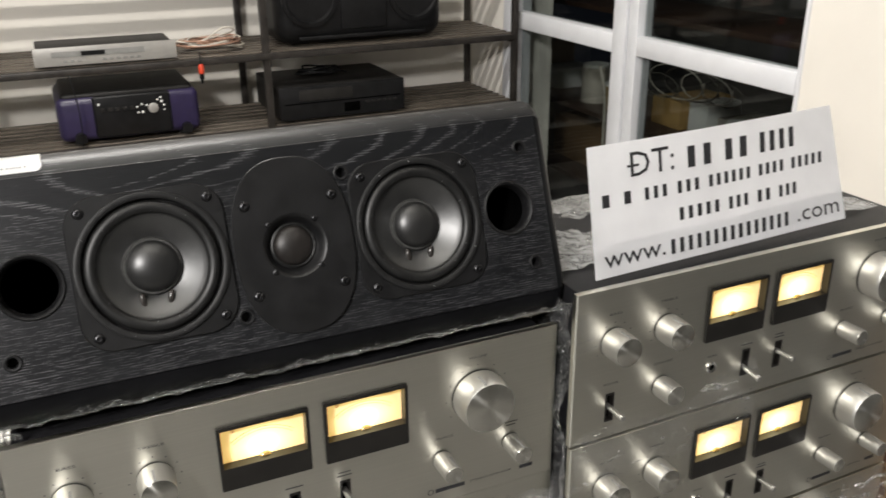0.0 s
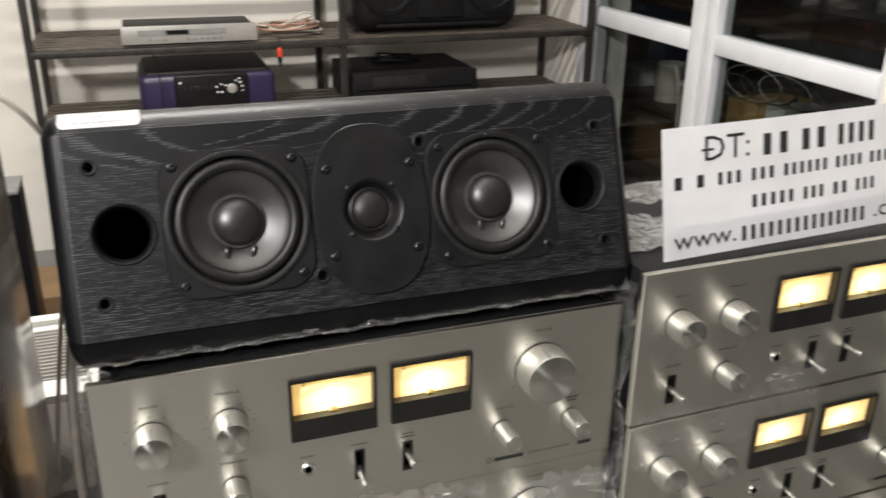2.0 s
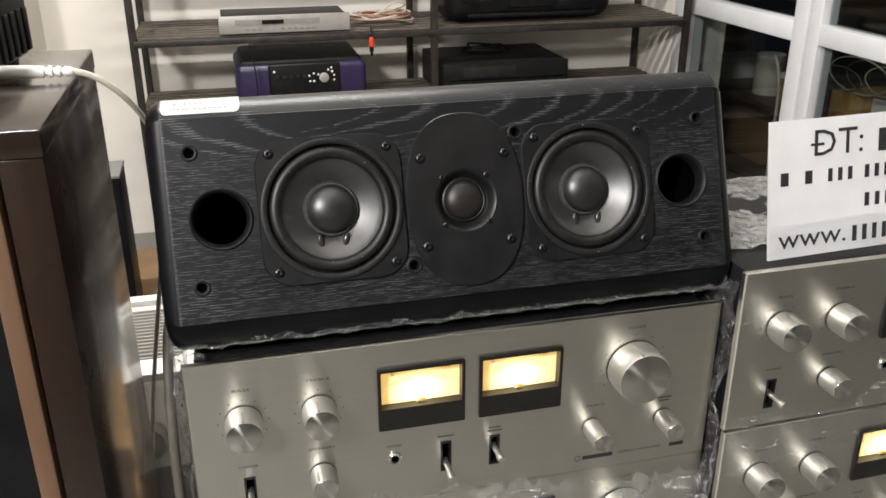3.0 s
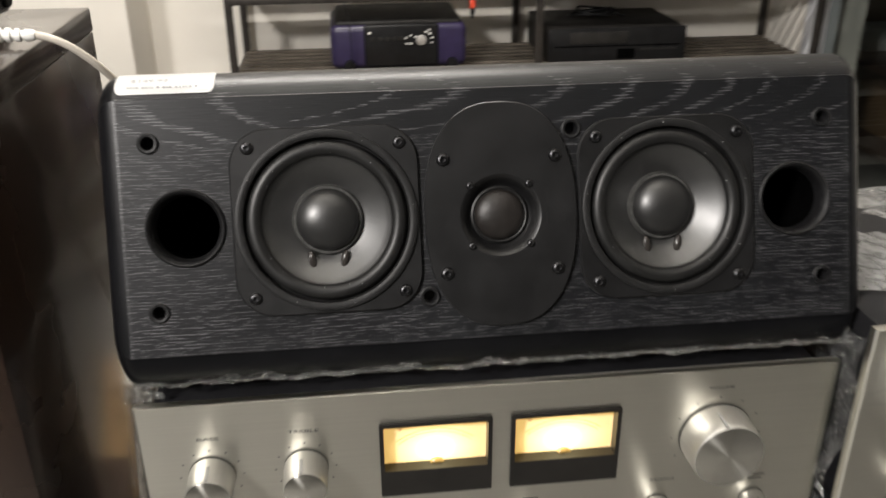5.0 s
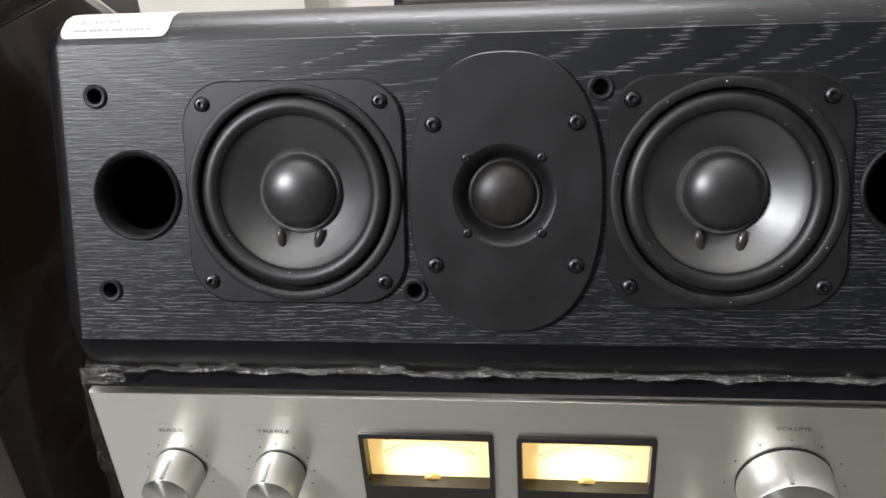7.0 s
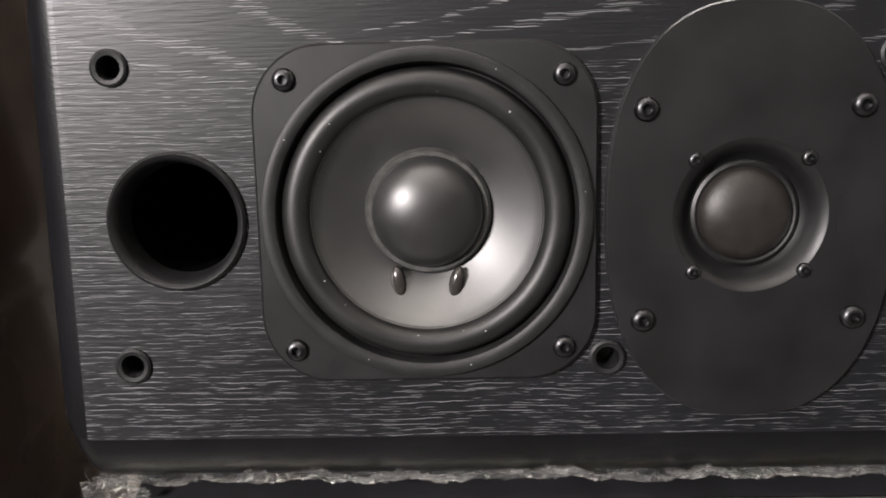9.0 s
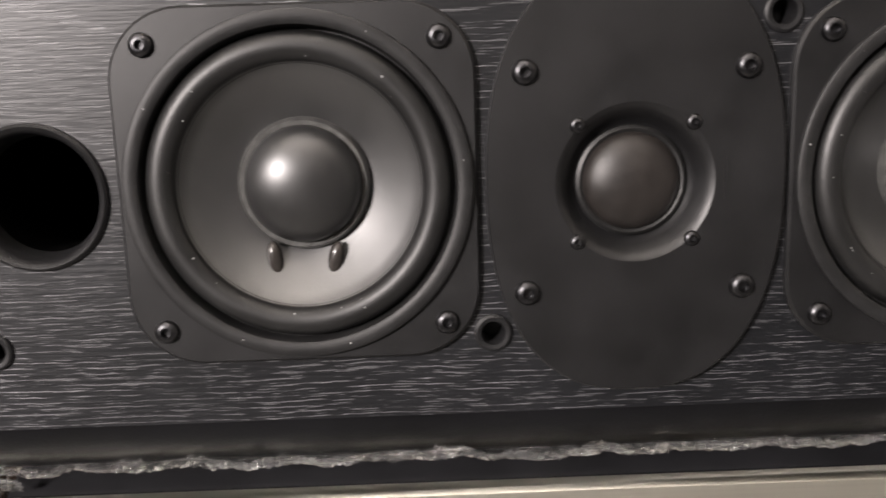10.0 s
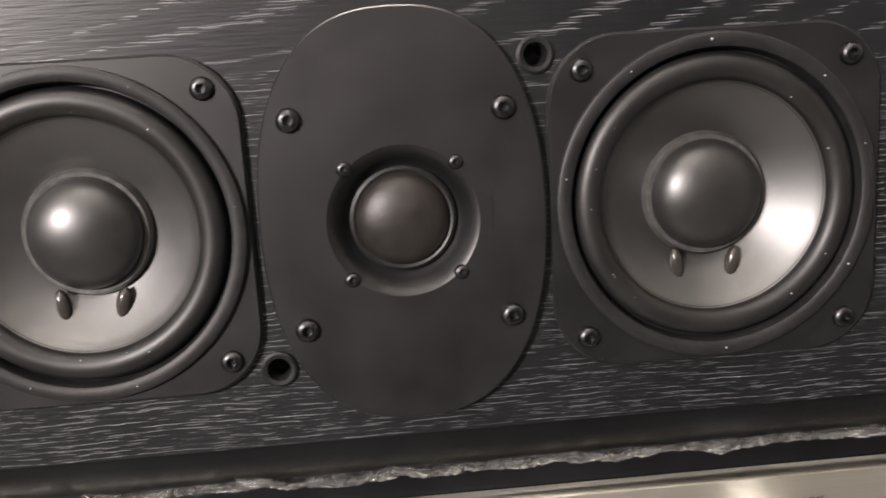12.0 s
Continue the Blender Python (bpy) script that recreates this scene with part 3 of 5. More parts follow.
def toggle(parent, u, w, lever):
    slot = part("switch_slot", panel(rect_pts(u - 0.0044, u + 0.0044, w - 0.0140, w + 0.0140), [rect_pts(u - 0.0030, u + 0.0030, w - 0.0122, w + 0.0122)], -0.0006, 0.006), M["meter_black"], parent, "black switch slot")
    part("slot_bed", box(u - 0.0042, u + 0.0042, 0.005, 0.0065, w - 0.0138, w + 0.0138), M["recess_shade"], slot)
    part("lever", lathe([(0.0024, -0.004), (0.0024, 0.013), (0.0029, 0.015), (0.0031, 0.019), (0.0026, 0.0208), (0.0, 0.0211)], 20), M["knob_side"], slot, "chromed bat lever", out(u, 0, w + lever) @ pose(0, 0, 0, -lever * 900, 0, 0))


def meter(parent, u, w):
    """w is the top edge; the lit dial fills the upper part, a black lip the lower."""
    wd, h = 0.0685, 0.054
    z1, z0 = w, w - h
    rim = part("meter", panel(rect_pts(u, u + wd, z0, z1, 0.001, 2), [rect_pts(u + 0.0026, u + wd - 0.0026, z1 - 0.0350, z1 - 0.0028, 0.0006, 2)], -0.0022, 0.007), M["meter_black"], parent, "black meter bezel")
    cx, cz = u + wd / 2, z1 - 0.0178
    dial = part("dial", box(-0.0330, 0.0330, 0, 0.001, -0.0178, 0.0152), M["glow"], rim, "warm backlit dial", Matrix.Translation((cx, 0.0060, cz)))
    part("scale_figure", lettering("0", 0.0052, M["dial_ink"]), M["dial_ink"], dial, "", Matrix.Translation((-0.0215, -0.0004, 0.0088)))
    part("scale_figure", lettering("50", 0.0052, M["dial_ink"]), M["dial_ink"], dial, "", Matrix.Translation((0.0095, -0.0004, 0.0118)))
    part("scale_figure", lettering("100", 0.0052, M["dial_ink"]), M["dial_ink"], dial, "", Matrix.Translation((0.0205, -0.0004, 0.0108)))
    arc = bmesh.new()
    for lo, hi in ((0.0385, 0.0389), (0.0362, 0.0365)):
        pts = [radians(52 + 76 * k / 14) for k in range(15)]
        a = [arc.verts.new((r_ * math.cos(t), 0, r_ * math.sin(t))) for r_ in (lo, hi) for t in pts]
        for k in range(14):
            arc.faces.new((a[k], a[k + 1], a[k + 16], a[k + 15]))
    part("scale_arc", arc, M["dial_ink"], dial, "", Matrix.Translation((0, -0.0004, -0.0315)))
    part("pivot_cover", lathe([(0.0052, 0.0), (0.0052, 0.0016), (0.0046, 0.0022), (0.0, 0.0022)], 28), M["dial_pivot"], dial, "amber pivot cover", out(0.001, -0.0002, -0.0200))


def amplifier(m, label, lever=(0.0, -0.006, 0.003), turns=(0, 8, 30, 10, -20, 0)):
    a = thing("amplifier", m, label, "amplifier", "stacked amplifiers")
    T = AH
    holes = []
    for mu in (0.139, 0.2190):
        holes.append(rect_pts(mu + 0.001, mu + 0.0675, T - 0.075, T - 0.023))
    for su, sw in ((0.039, -0.115), (0.1925, -0.109), (0.233, -0.110)):
        holes.append(rect_pts(su - 0.0040, su + 0.0040, T + sw - 0.0135, T + sw + 0.0135))
    part("faceplate", panel(rect_pts(0.0007, AW - 0.0007, 0.0007, T - 0.0007), holes, 0.0, 0.0056, 0.0010), M["alu"], a, "brushed silver aluminium faceplate")
    part("case", box(0.008, AW - 0.010, 0.0085, 0.205, 0.004, T - 0.004, 0.003), M["case_black"], a, "black steel case")
    for mu in (0.139, 0.2190):
        meter(a, mu, T - 0.022)
    knob(a, 0.039, T - 0.051, 0.0275, 0.022, turns[0])
    knob(a, 0.0945, T - 0.050, 0.0265, 0.022, turns[1])
    knob(a, 0.0945, T - 0.108, 0.0205, 0.021, turns[2])
    knob(a, 0.350, T - 0.049, 0.0465, 0.023, turns[3])
    knob(a, 0.317, T - 0.102, 0.0165, 0.025, turns[4])
    knob(a, 0.3815, T - 0.103, 0.0165, 0.024, turns[5])
    for (su, sw), lv in zip(((0.039, -0.115), (0.1925, -0.109), (0.233, -0.110)), lever):
        toggle(a, su, T + sw, lv)
    jack = part("headphone_jack", lathe([(0.0056, 0), (0.0056, 0.0012), (0.0048, 0.002), (0.0034, 0.0018), (0.0032, -0.004), (0.0, -0.004)], 28), M["chrome"], a, "chromed headphone socket", out(0.151, 0, T - 0.104))
    part("jack_hole", lathe([(0.0031, 0.0012), (0.0, 0.0012)], 20), M["recess_shade"], jack)
    for body, u, w, wd in (("BASS", 0.039, -0.0245, 0.0125), ("TREBLE", 0.0945, -0.0235, 0.018), ("VOLUME", 0.350, -0.0135, 0.016), ("BALANCE", 0.319, -0.0815, 0.016),
                           ("SPEAKERS", 0.0945, -0.0845, 0.020), ("POWER", 0.039, -0.0915, 0.0145), ("PHONES", 0.151, -0.0925, 0.011)):
        part("lettering", lettering(body, 0.0031, M["print_grey"], wd), M["print_grey"], a, "", Matrix.Translation((u, -0.0003, T + w)))
    for u, w, wd in ((0.1925, -0.0900, 0.014), (0.233, -0.0885, 0.010), (0.233, -0.0915, 0.012), (0.3815, -0.0835, 0.013), (0.3815, -0.0865, 0.009)):
        part("lettering", box(u - wd / 2, u + wd / 2, -0.0003, 0.0, T + w - 0.0004, T + w + 0.0004), M["print_grey"], a)
    part("brand_mark", lathe([(0.0021, 0.0003), (0.0027, 0.0003)], 20), M["ink"], a, "dark round maker's mark", out(0.3065, 0, T - 0.1325))
    part("brand_mark", box(0.311, 0.338, -0.0003, 0, T - 0.1345, T - 0.1310), M["ink"], a, "dark maker's mark")
    part("lettering", lettering("STEREO AMPLIFIER", 0.0030, M["print_grey"], 0.040), M["print_grey"], a, "", Matrix.Translation((0.363, -0.0003, T - 0.1325)))
    part("model_mark", box(0.391, 0.404, -0.0003, 0, T - 0.1345, T - 0.1310), M["ink"], a, "dark model mark")
    tick = bmesh.new()
    for ku, kw, kr in ((0.039, -0.051, 0.0185), (0.0945, -0.050, 0.0180), (0.350, -0.049, 0.0285)):
        for k in range(9):
            t = radians(-30 + 240 * k / 8)
            bmesh.ops.create_circle(tick, cap_ends=True, segments=8, radius=0.00055, matrix=Matrix.Translation((ku + kr * math.cos(t), -0.0003, T + kw + kr * math.sin(t))) @ FRONT)
    tagged(part("scale_dots", tick, M["print_grey"], a, "small printed scale dots"), kind="stuff")
    return a


LX, LZ = -0.141, 0.900
left_amp = amplifier(Matrix.Translation((LX, 0, LZ - AH)), "silver stereo amplifier with lit meters under the black speaker")
copy_thing(left_amp, Matrix.Translation((LX + 0.002, 0.003, LZ - AH - AP)))["label"] = "silver stereo amplifier wrapped in film, lower in the stack"
RX, RYF, RZ, RYAW = 0.2887, -0.0191, 0.9325, 1.1
for k in range(3):
    c = copy_thing(left_amp, Matrix.Translation((RX + 0.001 * k, RYF - 0.001 * k, RZ - AH - AP * k)) @ Matrix.Rotation(radians(RYAW), 4, "Z"))
    c["label"] = ("silver stereo amplifier with lit meters under the paper sign", "silver stereo amplifier with lit meters, wrapped in film", "silver stereo amplifier at the bottom of the wrapped stack")[k]


def stand(name, x0, x1, y0, y1, top, label):
    s = thing(name, Matrix.Translation((0, 0, 0)), label, "stand")
    part("top", box(x0, x1, y0, y1, top - 0.025, top, 0.003), M["walnut_edge"], s)
    for px in (x0 + 0.03, x1 - 0.03):
        for py in (y0 + 0.03, y1 - 0.03):
            part("leg", box(px - 0.02, px + 0.02, py - 0.02, py + 0.02, 0, top - 0.025, 0.003), M["walnut_edge"], s)


stand("low_stand", LX - 0.01, LX + AW + 0.005, 0.0, 0.36, LZ - AH - AP, "dark wooden stand under the amplifiers")
stand("low_stand", RX - 0.004, RX + AW + 0.03, -0.03, 0.35, RZ - AH - 2 * AP, "dark wooden stand under the wrapped amplifiers")

# ---------- centre speaker ----------
SX, SY, SZ, TILT = 0.0737, 0.0305, 0.9975, 20.8
spk_m = Matrix.Translation((SX, SY, SZ)) @ Matrix.Rotation(radians(-TILT), 4, "X")
spk = thing("centre_speaker", spk_m, "black ash centre speaker with two woofers, grille off", "speaker")
spk_inv = spk_m.inverted()
BW, BB, BT = 0.2098, -0.0722, 0.0710  # half width, bottom and top of the flat baffle


def prof(points):
    """World (y, z) outline to the speaker's own (y, z)."""
    res = []
    for y, z in points:
        v = spk_inv @ Vector((SX, y, z))
        res.append((v.y, v.z))
    return res


low = [(0.0055, 0.9240), (0.0062, 0.9180), (0.0085, 0.9120), (0.0120, 0.9075), (0.0190, 0.9052), (0.0300, 0.9045), (0.2150, 0.9045), (0.2250, 0.9120)]
high = [(0.2260, 1.0200), (0.2180, 1.0310), (0.1000, 1.0650), (0.0850, 1.0700), (0.0760, 1.0720), (0.0690, 1.0718), (0.0630, 1.0695), (0.0590, 1.0670)]
OUT = [(0.0, BB), (0.0016, BB - 0.0003)] + prof(low) + prof(high) + [(0.0007, BT + 0.0004), (0.0, BT)]
cz = sum(p[1] for p in OUT) / len(OUT)
bm = bmesh.new()
sections = []
R = 0.0130
stops = [(-1, a) for a in (90, 76, 62, 48, 34, 20, 8, 0)] + [(1, a) for a in (0, 8, 20, 34, 48, 62, 76, 90)]
for s, a in stops:
    off = R * (1 - math.cos(radians(a)))
    xx = s * (BW + R * math.sin(radians(a)))
    ring = []
    for y, z in OUT:
        ky = (0.11 - off) / 0.11
        ring.append(bm.verts.new((xx, 0.11 + (y - 0.11) * ky, cz + (z - cz) * (0.07 - off) / 0.07)))
    sections.append(ring)
for k, (a, b) in enumerate(zip(sections, sections[1:])):
    n = len(a)
    for i in range(n):
        if i == n - 1 and stops[k] == (-1, 0):
            continue
        bm.faces.new((a[i], a[(i + 1) % n], b[(i + 1) % n], b[i]))
bm.faces.new(sections[0])
bm.faces.new(sections[-1])
body = part("cabinet", bm, M["ash"], spk, "black ash veneered cabinet with rounded edges")
body.data.materials.append(M["body_black"])
for p in body.data.polygons:
    v = p.center
    if abs(v.x) > BW + R * 0.20 or v.z < BB - 0.0001:
        p.material_index = 1
TZ0 = -0.0015
WU, PU, HU, HV = 0.0986, 0.1768, 0.1942, 0.0470
WV = {-1: 0.0002, 1: -0.0013}
holes = [circle_pts(-WU, WV[-1], 0.0472, 64), circle_pts(WU, WV[1], 0.0472, 64), circle_pts(0, TZ0, 0.0300, 48), circle_pts(-PU, -0.0005, 0.0205, 48), circle_pts(PU, -0.0005, 0.0205, 48)]
SOCKETS = [(-HU, HV), (HU, HV), (-HU, -HV), (HU, -HV), (0.0431, 0.0461), (-0.0425, -0.0464)]
for hx, hz in SOCKETS:
    holes.append(circle_pts(hx, hz, 0.0052, 24))
part("baffle", panel([(-BW, BB), (BW, BB), (BW, BT), (-BW, BT)], holes, 0.0, 0.014), M["ash"], spk, "black ash front baffle with pale open grain")
for s in (-1, 1):
    port = part("bass_port", lathe([(0.0220, -0.0004), (0.0219, 0.0010), (0.0210, 0.0018), (0.0199, 0.0012), (0.0188, -0.0010), (0.0180, -0.0045), (0.0177, -0.009)], 56),
                M["port"], spk, "flared black bass port", out(s * PU, 0, -0.0005))
    # split from the flare so the shade down the tube is coloured in
    part("port_tube", lathe([(0.0177, -0.009), (0.0177, -0.09), (0.0, -0.09)], 40), M["recess_shade"], port, "port tube coloured near black for its inner shade")
for hx, hz in SOCKETS:
    part("grille_socket", lathe([(0.0058, -0.0003), (0.0058, 0.0008), (0.0050, 0.0013), (0.0038, 0.0011), (0.0034, 0.0), (0.0032, -0.009), (0.0, -0.009)], 28), M["port"], spk, "black grille socket", out(hx, 0, hz))


def screw(parent, x, y, z, r, turn):
    s = part("screw", lathe([(r, 0.0), (r * 0.98, r * 0.22), (r * 0.80, r * 0.48), (r * 0.52, r * 0.60), (r * 0.40, r * 0.60), (r * 0.36, r * 0.15), (0.0, r * 0.12)], 20), M["screw"], parent, "dark steel hex socket screw", out(x, y, z, turn))
    return s


def woofer(cu, cv):
    """Driver on a rounded square plate; the cone sinks behind the baffle."""
    e = 0.0518
    plate = part("woofer", panel([(cu + x, cv + z) for x, z in rect_pts(-e, e, -e, e, 0.021, 10)], [circle_pts(cu, cv, 0.0472, 64)], -0.0026, 0.0, 0.0009), M["frame_black"], spk, "black moulded woofer frame")
    o = out(cu, 0, cv)
    part("trim_ring", lathe([(0.0510, 0.0020), (0.0511, 0.0032), (0.0509, 0.0041), (0.0503, 0.0045), (0.0475, 0.0044), (0.0466, 0.0038), (0.0460, 0.0010), (0.0458, -0.0020)], 96), M["ring_black"], plate, "black rubber trim ring", o)
    roll = []
    for k in range(13):
        t = math.pi * k / 12
        roll.append((0.0407 + 0.0043 * math.cos(t), 0.0002 + 0.0040 * math.sin(t)))
    part("surround", lathe([(0.0466, -0.0014), (0.0454, -0.0012)] + roll + [(0.0358, -0.0002)], 96), M["rubber"], plate, "black rubber half-roll surround", o)
    part("cone", lathe([(0.0364, 0.0004), (0.0356, -0.0006), (0.0328, -0.0026), (0.0290, -0.0051), (0.0248, -0.0077), (0.0208, -0.0099), (0.0180, -0.0113)], 96), M["cone"], plate, "grey polypropylene cone", o)
    part("glue_ring", lathe([(0.0204, -0.0104), (0.0201, -0.0086), (0.0192, -0.0070), (0.0179, -0.0071), (0.0170, -0.009)], 72), M["glue"], plate, "grey glue ring round the cap", o)
    cap = []
    for k in range(13):
        t = radians(90 * k / 12)
        cap.append((0.0178 * math.cos(t), -0.0072 + 0.0098 * math.sin(t)))
    part("dust_cap", lathe(cap, 72), M["cap"], plate, "black domed dust cap", o)
    dust = bmesh.new()
    rd = random.Random(int(cu * 1000) + 500)
    for k in range(24):
        t = rd.uniform(0, 2 * math.pi)
        rr = rd.choice((0.0404, 0.0438, 0.0488, 0.0378))
        hh = {0.0404: 0.0042, 0.0438: 0.0024, 0.0488: 0.0046, 0.0378: 0.0034}[rr]
        bmesh.ops.create_icosphere(dust, subdivisions=1, radius=rd.uniform(0.00009, 0.00042), matrix=Matrix.Translation((rr * math.cos(t), rr * math.sin(t), hh)))
    tagged(part("dust_specks", dust, M["print_pale"], plate, "pale dust specks", o), kind="stuff")
    for a, tw in ((-114, 8), (-69, -12)):
        bl = bmesh.new()
        bmesh.ops.create_uvsphere(bl, u_segments=14, v_segments=9, radius=1.0, matrix=Matrix.Diagonal((0.0025, 0.0054, 0.0022, 1)))
        part("lead_blob", bl, M["blob"], plate, "shiny black lead wire blob", o @ pose(0.0245 * math.cos(radians(a)), 0.0245 * math.sin(radians(a)), -0.0068, 0, 0, tw))
    for k, (sx, sz) in enumerate(((-1, 1), (1, 1), (-1, -1), (1, -1))):
        screw(plate, cu + sx * 0.0421, -0.0026, cv + sz * 0.0420, 0.0036, 17 + 23 * k)


woofer(-WU, WV[-1])
woofer(WU, WV[1])

tw_pts = []
TZ = -0.0015
for k in range(72):
    t = 2 * math.pi * k / 72
    c, s_ = math.cos(t), math.sin(t)
    tw_pts.append((0.0003 + 0.0436 * math.copysign(abs(c) ** 0.80, c), -0.0012 + 0.0636 * math.copysign(abs(s_) ** 0.86, s_)))
tweeter = part("tweeter", panel(tw_pts, [circle_pts(0, TZ, 0.0236, 56)], -0.0034, 0.0, 0.0005), M["frame_black"], spk, "black oval tweeter plate")
part("waveguide", lathe([(0.0237, 0.0034), (0.0228, 0.0030), (0.0210, 0.0012), (0.0192, -0.0016), (0.0178, -0.0036), (0.0162, -0.0046), (0.0, -0.0046)], 72), M["frame_black"], tweeter, "black dished waveguide", out(0, 0, TZ))
part("dome_ring", lathe([(0.0168, -0.0046), (0.0166, -0.0026), (0.0156, -0.0020), (0.0146, -0.0024), (0.0144, -0.004)], 64), M["rubber"], tweeter, "black dome surround ring", out(0, 0, TZ))
dome = []
for k in range(11):
    t = radians(90 * k / 10)
    dome.append((0.0147 * math.cos(t), -0.0030 + 0.0066 * math.sin(t)))
part("dome", lathe(dome, 64), M["dome"], tweeter, "dark brown silk dome", out(0, 0, TZ))
for k, (sx, sz) in enumerate(((-1, 1), (1, 1), (-1, -1), (1, -1))):
    screw(tweeter, sx * 0.0322, -0.0034, -0.0011 + sz * 0.0324, 0.0038, 10 + 31 * k)
    screw(tweeter, sx * 0.0170, -0.0030, TZ + sz * 0.0172, 0.0024, 40 + 19 * k)
part("embossed_mark", box(0.0265, 0.0275, -0.0037, -0.0033, -0.0070, 0.0050), M["frame_black"], tweeter, "faint embossed mark")

# price label wrapped over the cabinet's top edge
lab = bmesh.new()
wrap = [(0.0574, 1.0664), (0.0578, 1.0667), (0.0584, 1.0673), (0.0596, 1.0683), (0.0611, 1.0692), (0.0626, 1.0700), (0.0658, 1.0714), (0.0690, 1.0724), (0.0760, 1.0726), (0.0850, 1.0706)]
inset = (0.0036, 0.0022, 0.0012, 0.0005, 0.0, 0.0, 0.0, 0.0, 0.0, 0.0)
rows_ = []
for (y, z), cut in zip(wrap, inset):
    x0, x1 = -0.1368 + cut * 0.8, -0.0830 - cut
    rows_.append([lab.verts.new((x0 + (x1 - x0) * k / 3, y, z)) for k in range(4)])
for a, b in zip(rows_, rows_[1:]):
    for i in range(3):
        lab.faces.new((a[i], a[i + 1], b[i + 1], b[i]))
bmesh.ops.solidify(lab, geom=lab.faces[:], thickness=-0.0004)
label_ob = solid("price_label", lab, M["label_paper"], "white paper price label stuck on the speaker's top edge", "label")
part("lettering", lettering("$149.99", 0.0042, M["print_pale"], 0.020), None, label_ob, "", Matrix.Translation((-0.1185, 0.0655, 1.0716)) @ Matrix.Rotation(radians(21 - 90), 4, "X"))
rb = random.Random(4)
xb = -0.1300
while xb < -0.092:
    wb_ = rb.uniform(0.0007, 0.0016)
    part("print_bar", box(xb, xb + wb_, -0.0006, 0.0006, -0.0002, 0.0002), M["print_pale"], label_ob, "", Matrix.Translation((0, 0.0609, 1.0692)) @ Matrix.Rotation(radians(32), 4, "X"))
    xb += wb_ + (0.0006 if rb.random() < 0.75 else 0.0018)


# ---------- clear stretch film ----------


def film_sheet(name, rows, cols, place, jitter, mat, label, seed, ragged=0.0, facets=False):
    """A crumpled sheet; place(u, v) gives the smooth surface for u, v in 0..1."""
    rng = random.Random(seed)
    bm = bmesh.new()
    grid = []
    for i in range(rows + 1):
        line = []
        for j in range(cols + 1):
            u, v = j / cols, i / rows
            if ragged and i == rows:
                v += rng.uniform(-ragged, ragged)
            p = Vector(place(u, v))
            w = noise.noise_vector(p * 55 + Vector((seed, 0, 0))) * jitter + noise.noise_vector(p * 160) * jitter * 0.6
            w += Vector((rng.uniform(-1, 1), rng.uniform(-1, 1), rng.uniform(-1, 1))) * jitter * 0.35
            line.append(bm.verts.new(p + w))
        grid.append(line)
    for a, b in zip(grid, grid[1:]):
        for k in range(cols):
            bm.faces.new((a[k], a[k + 1], b[k + 1], b[k]))
    ob = solid(name, bm, mat, label, "film")
    if facets:
        for p in ob.data.polygons:
            p.use_smooth = False
    return ob


ROLL = [(0.016, 0.9092), (0.010, 0.9094), (0.0075, 0.9102), (0.0056, 0.9118), (0.0052, 0.9136), (0.0064, 0.9150)]


def roll_place(u, v):
    k = min(v * 5, 4.999)
    i = int(k)
    f = k - i
    y = ROLL[i][0] * (1 - f) + ROLL[i + 1][0] * f
    z = ROLL[i][1] * (1 - f) + ROLL[i + 1][1] * f
    swell = 0.95 + 0.9 * noise.noise(Vector((u * 26, 3.1, 0)))
    return (-0.140 + 0.428 * u, y - 0.002 * swell, 0.908 + (z - 0.908) * swell)


film_sheet("stretch_film", 10, 380, roll_place, 0.0017, M["film_roll"], "crumpled clear film along the amplifier's top edge", 3, facets=True)
film_sheet("stretch_film", 40, 26, lambda u, v: (-0.1445 - 0.006 * math.sin(v * 7 + u * 3) ** 2, 0.002 + 0.16 * u, 0.905 - 0.30 * v), 0.0030, M["film_side"], "clear film wrapped round the amplifier's side", 5, facets=True)
film_sheet("stretch_film", 44, 16, lambda u, v: (0.2845 + 0.006 * math.sin(v * 9) ** 2 - 0.0015 * u, -0.012 + 0.10 * u, 0.925 - 0.32 * v), 0.0038, M["film_side"], "clear film hanging between the two stacks", 7, facets=True)
film_sheet("stretch_film", 30, 90, lambda u, v: (-0.139 + 0.424 * u, -0.004 - 0.026 * min(1.0, (1 - v) * 3.0), 0.618 + (0.134 + 0.012 * math.sin(u * 5.0)) * v), 0.0024, M["film_dense"],
           "hazy film stretched over the lower amplifier", 11, 0.03)
film_sheet("stretch_film", 26, 60, lambda u, v: (0.2885 + 0.200 * u, -0.0235 - 0.004 * math.sin(3 * v), 0.742 + 0.012 * u + (0.052 + 0.022 * u * u + 0.008 * math.sin(u * 9)) * v), 0.0016, M["film_thin"],
           "clear film edge across the wrapped amplifiers", 13, 0.04)
film_sheet("stretch_film", 30, 90, lambda u, v: (0.289 + 0.423 * u, -0.026 - 0.026 * min(1.0, (1 - v) * 3.0), 0.490 + (0.150 + 0.012 * math.sin(u * 6.0 + 1)) * v), 0.0024, M["film_dense"],
           "hazy film stretched over the bottom amplifier", 17, 0.04)
film_sheet("stretch_film", 22, 34, lambda u, v: (0.300 + 0.380 * u, 0.030 + 0.160 * v, 0.9305 + 0.003 * math.sin(u * 8 + v * 5)), 0.0030, M["film_top"], "hazy crumpled film over the top of the stack", 19)
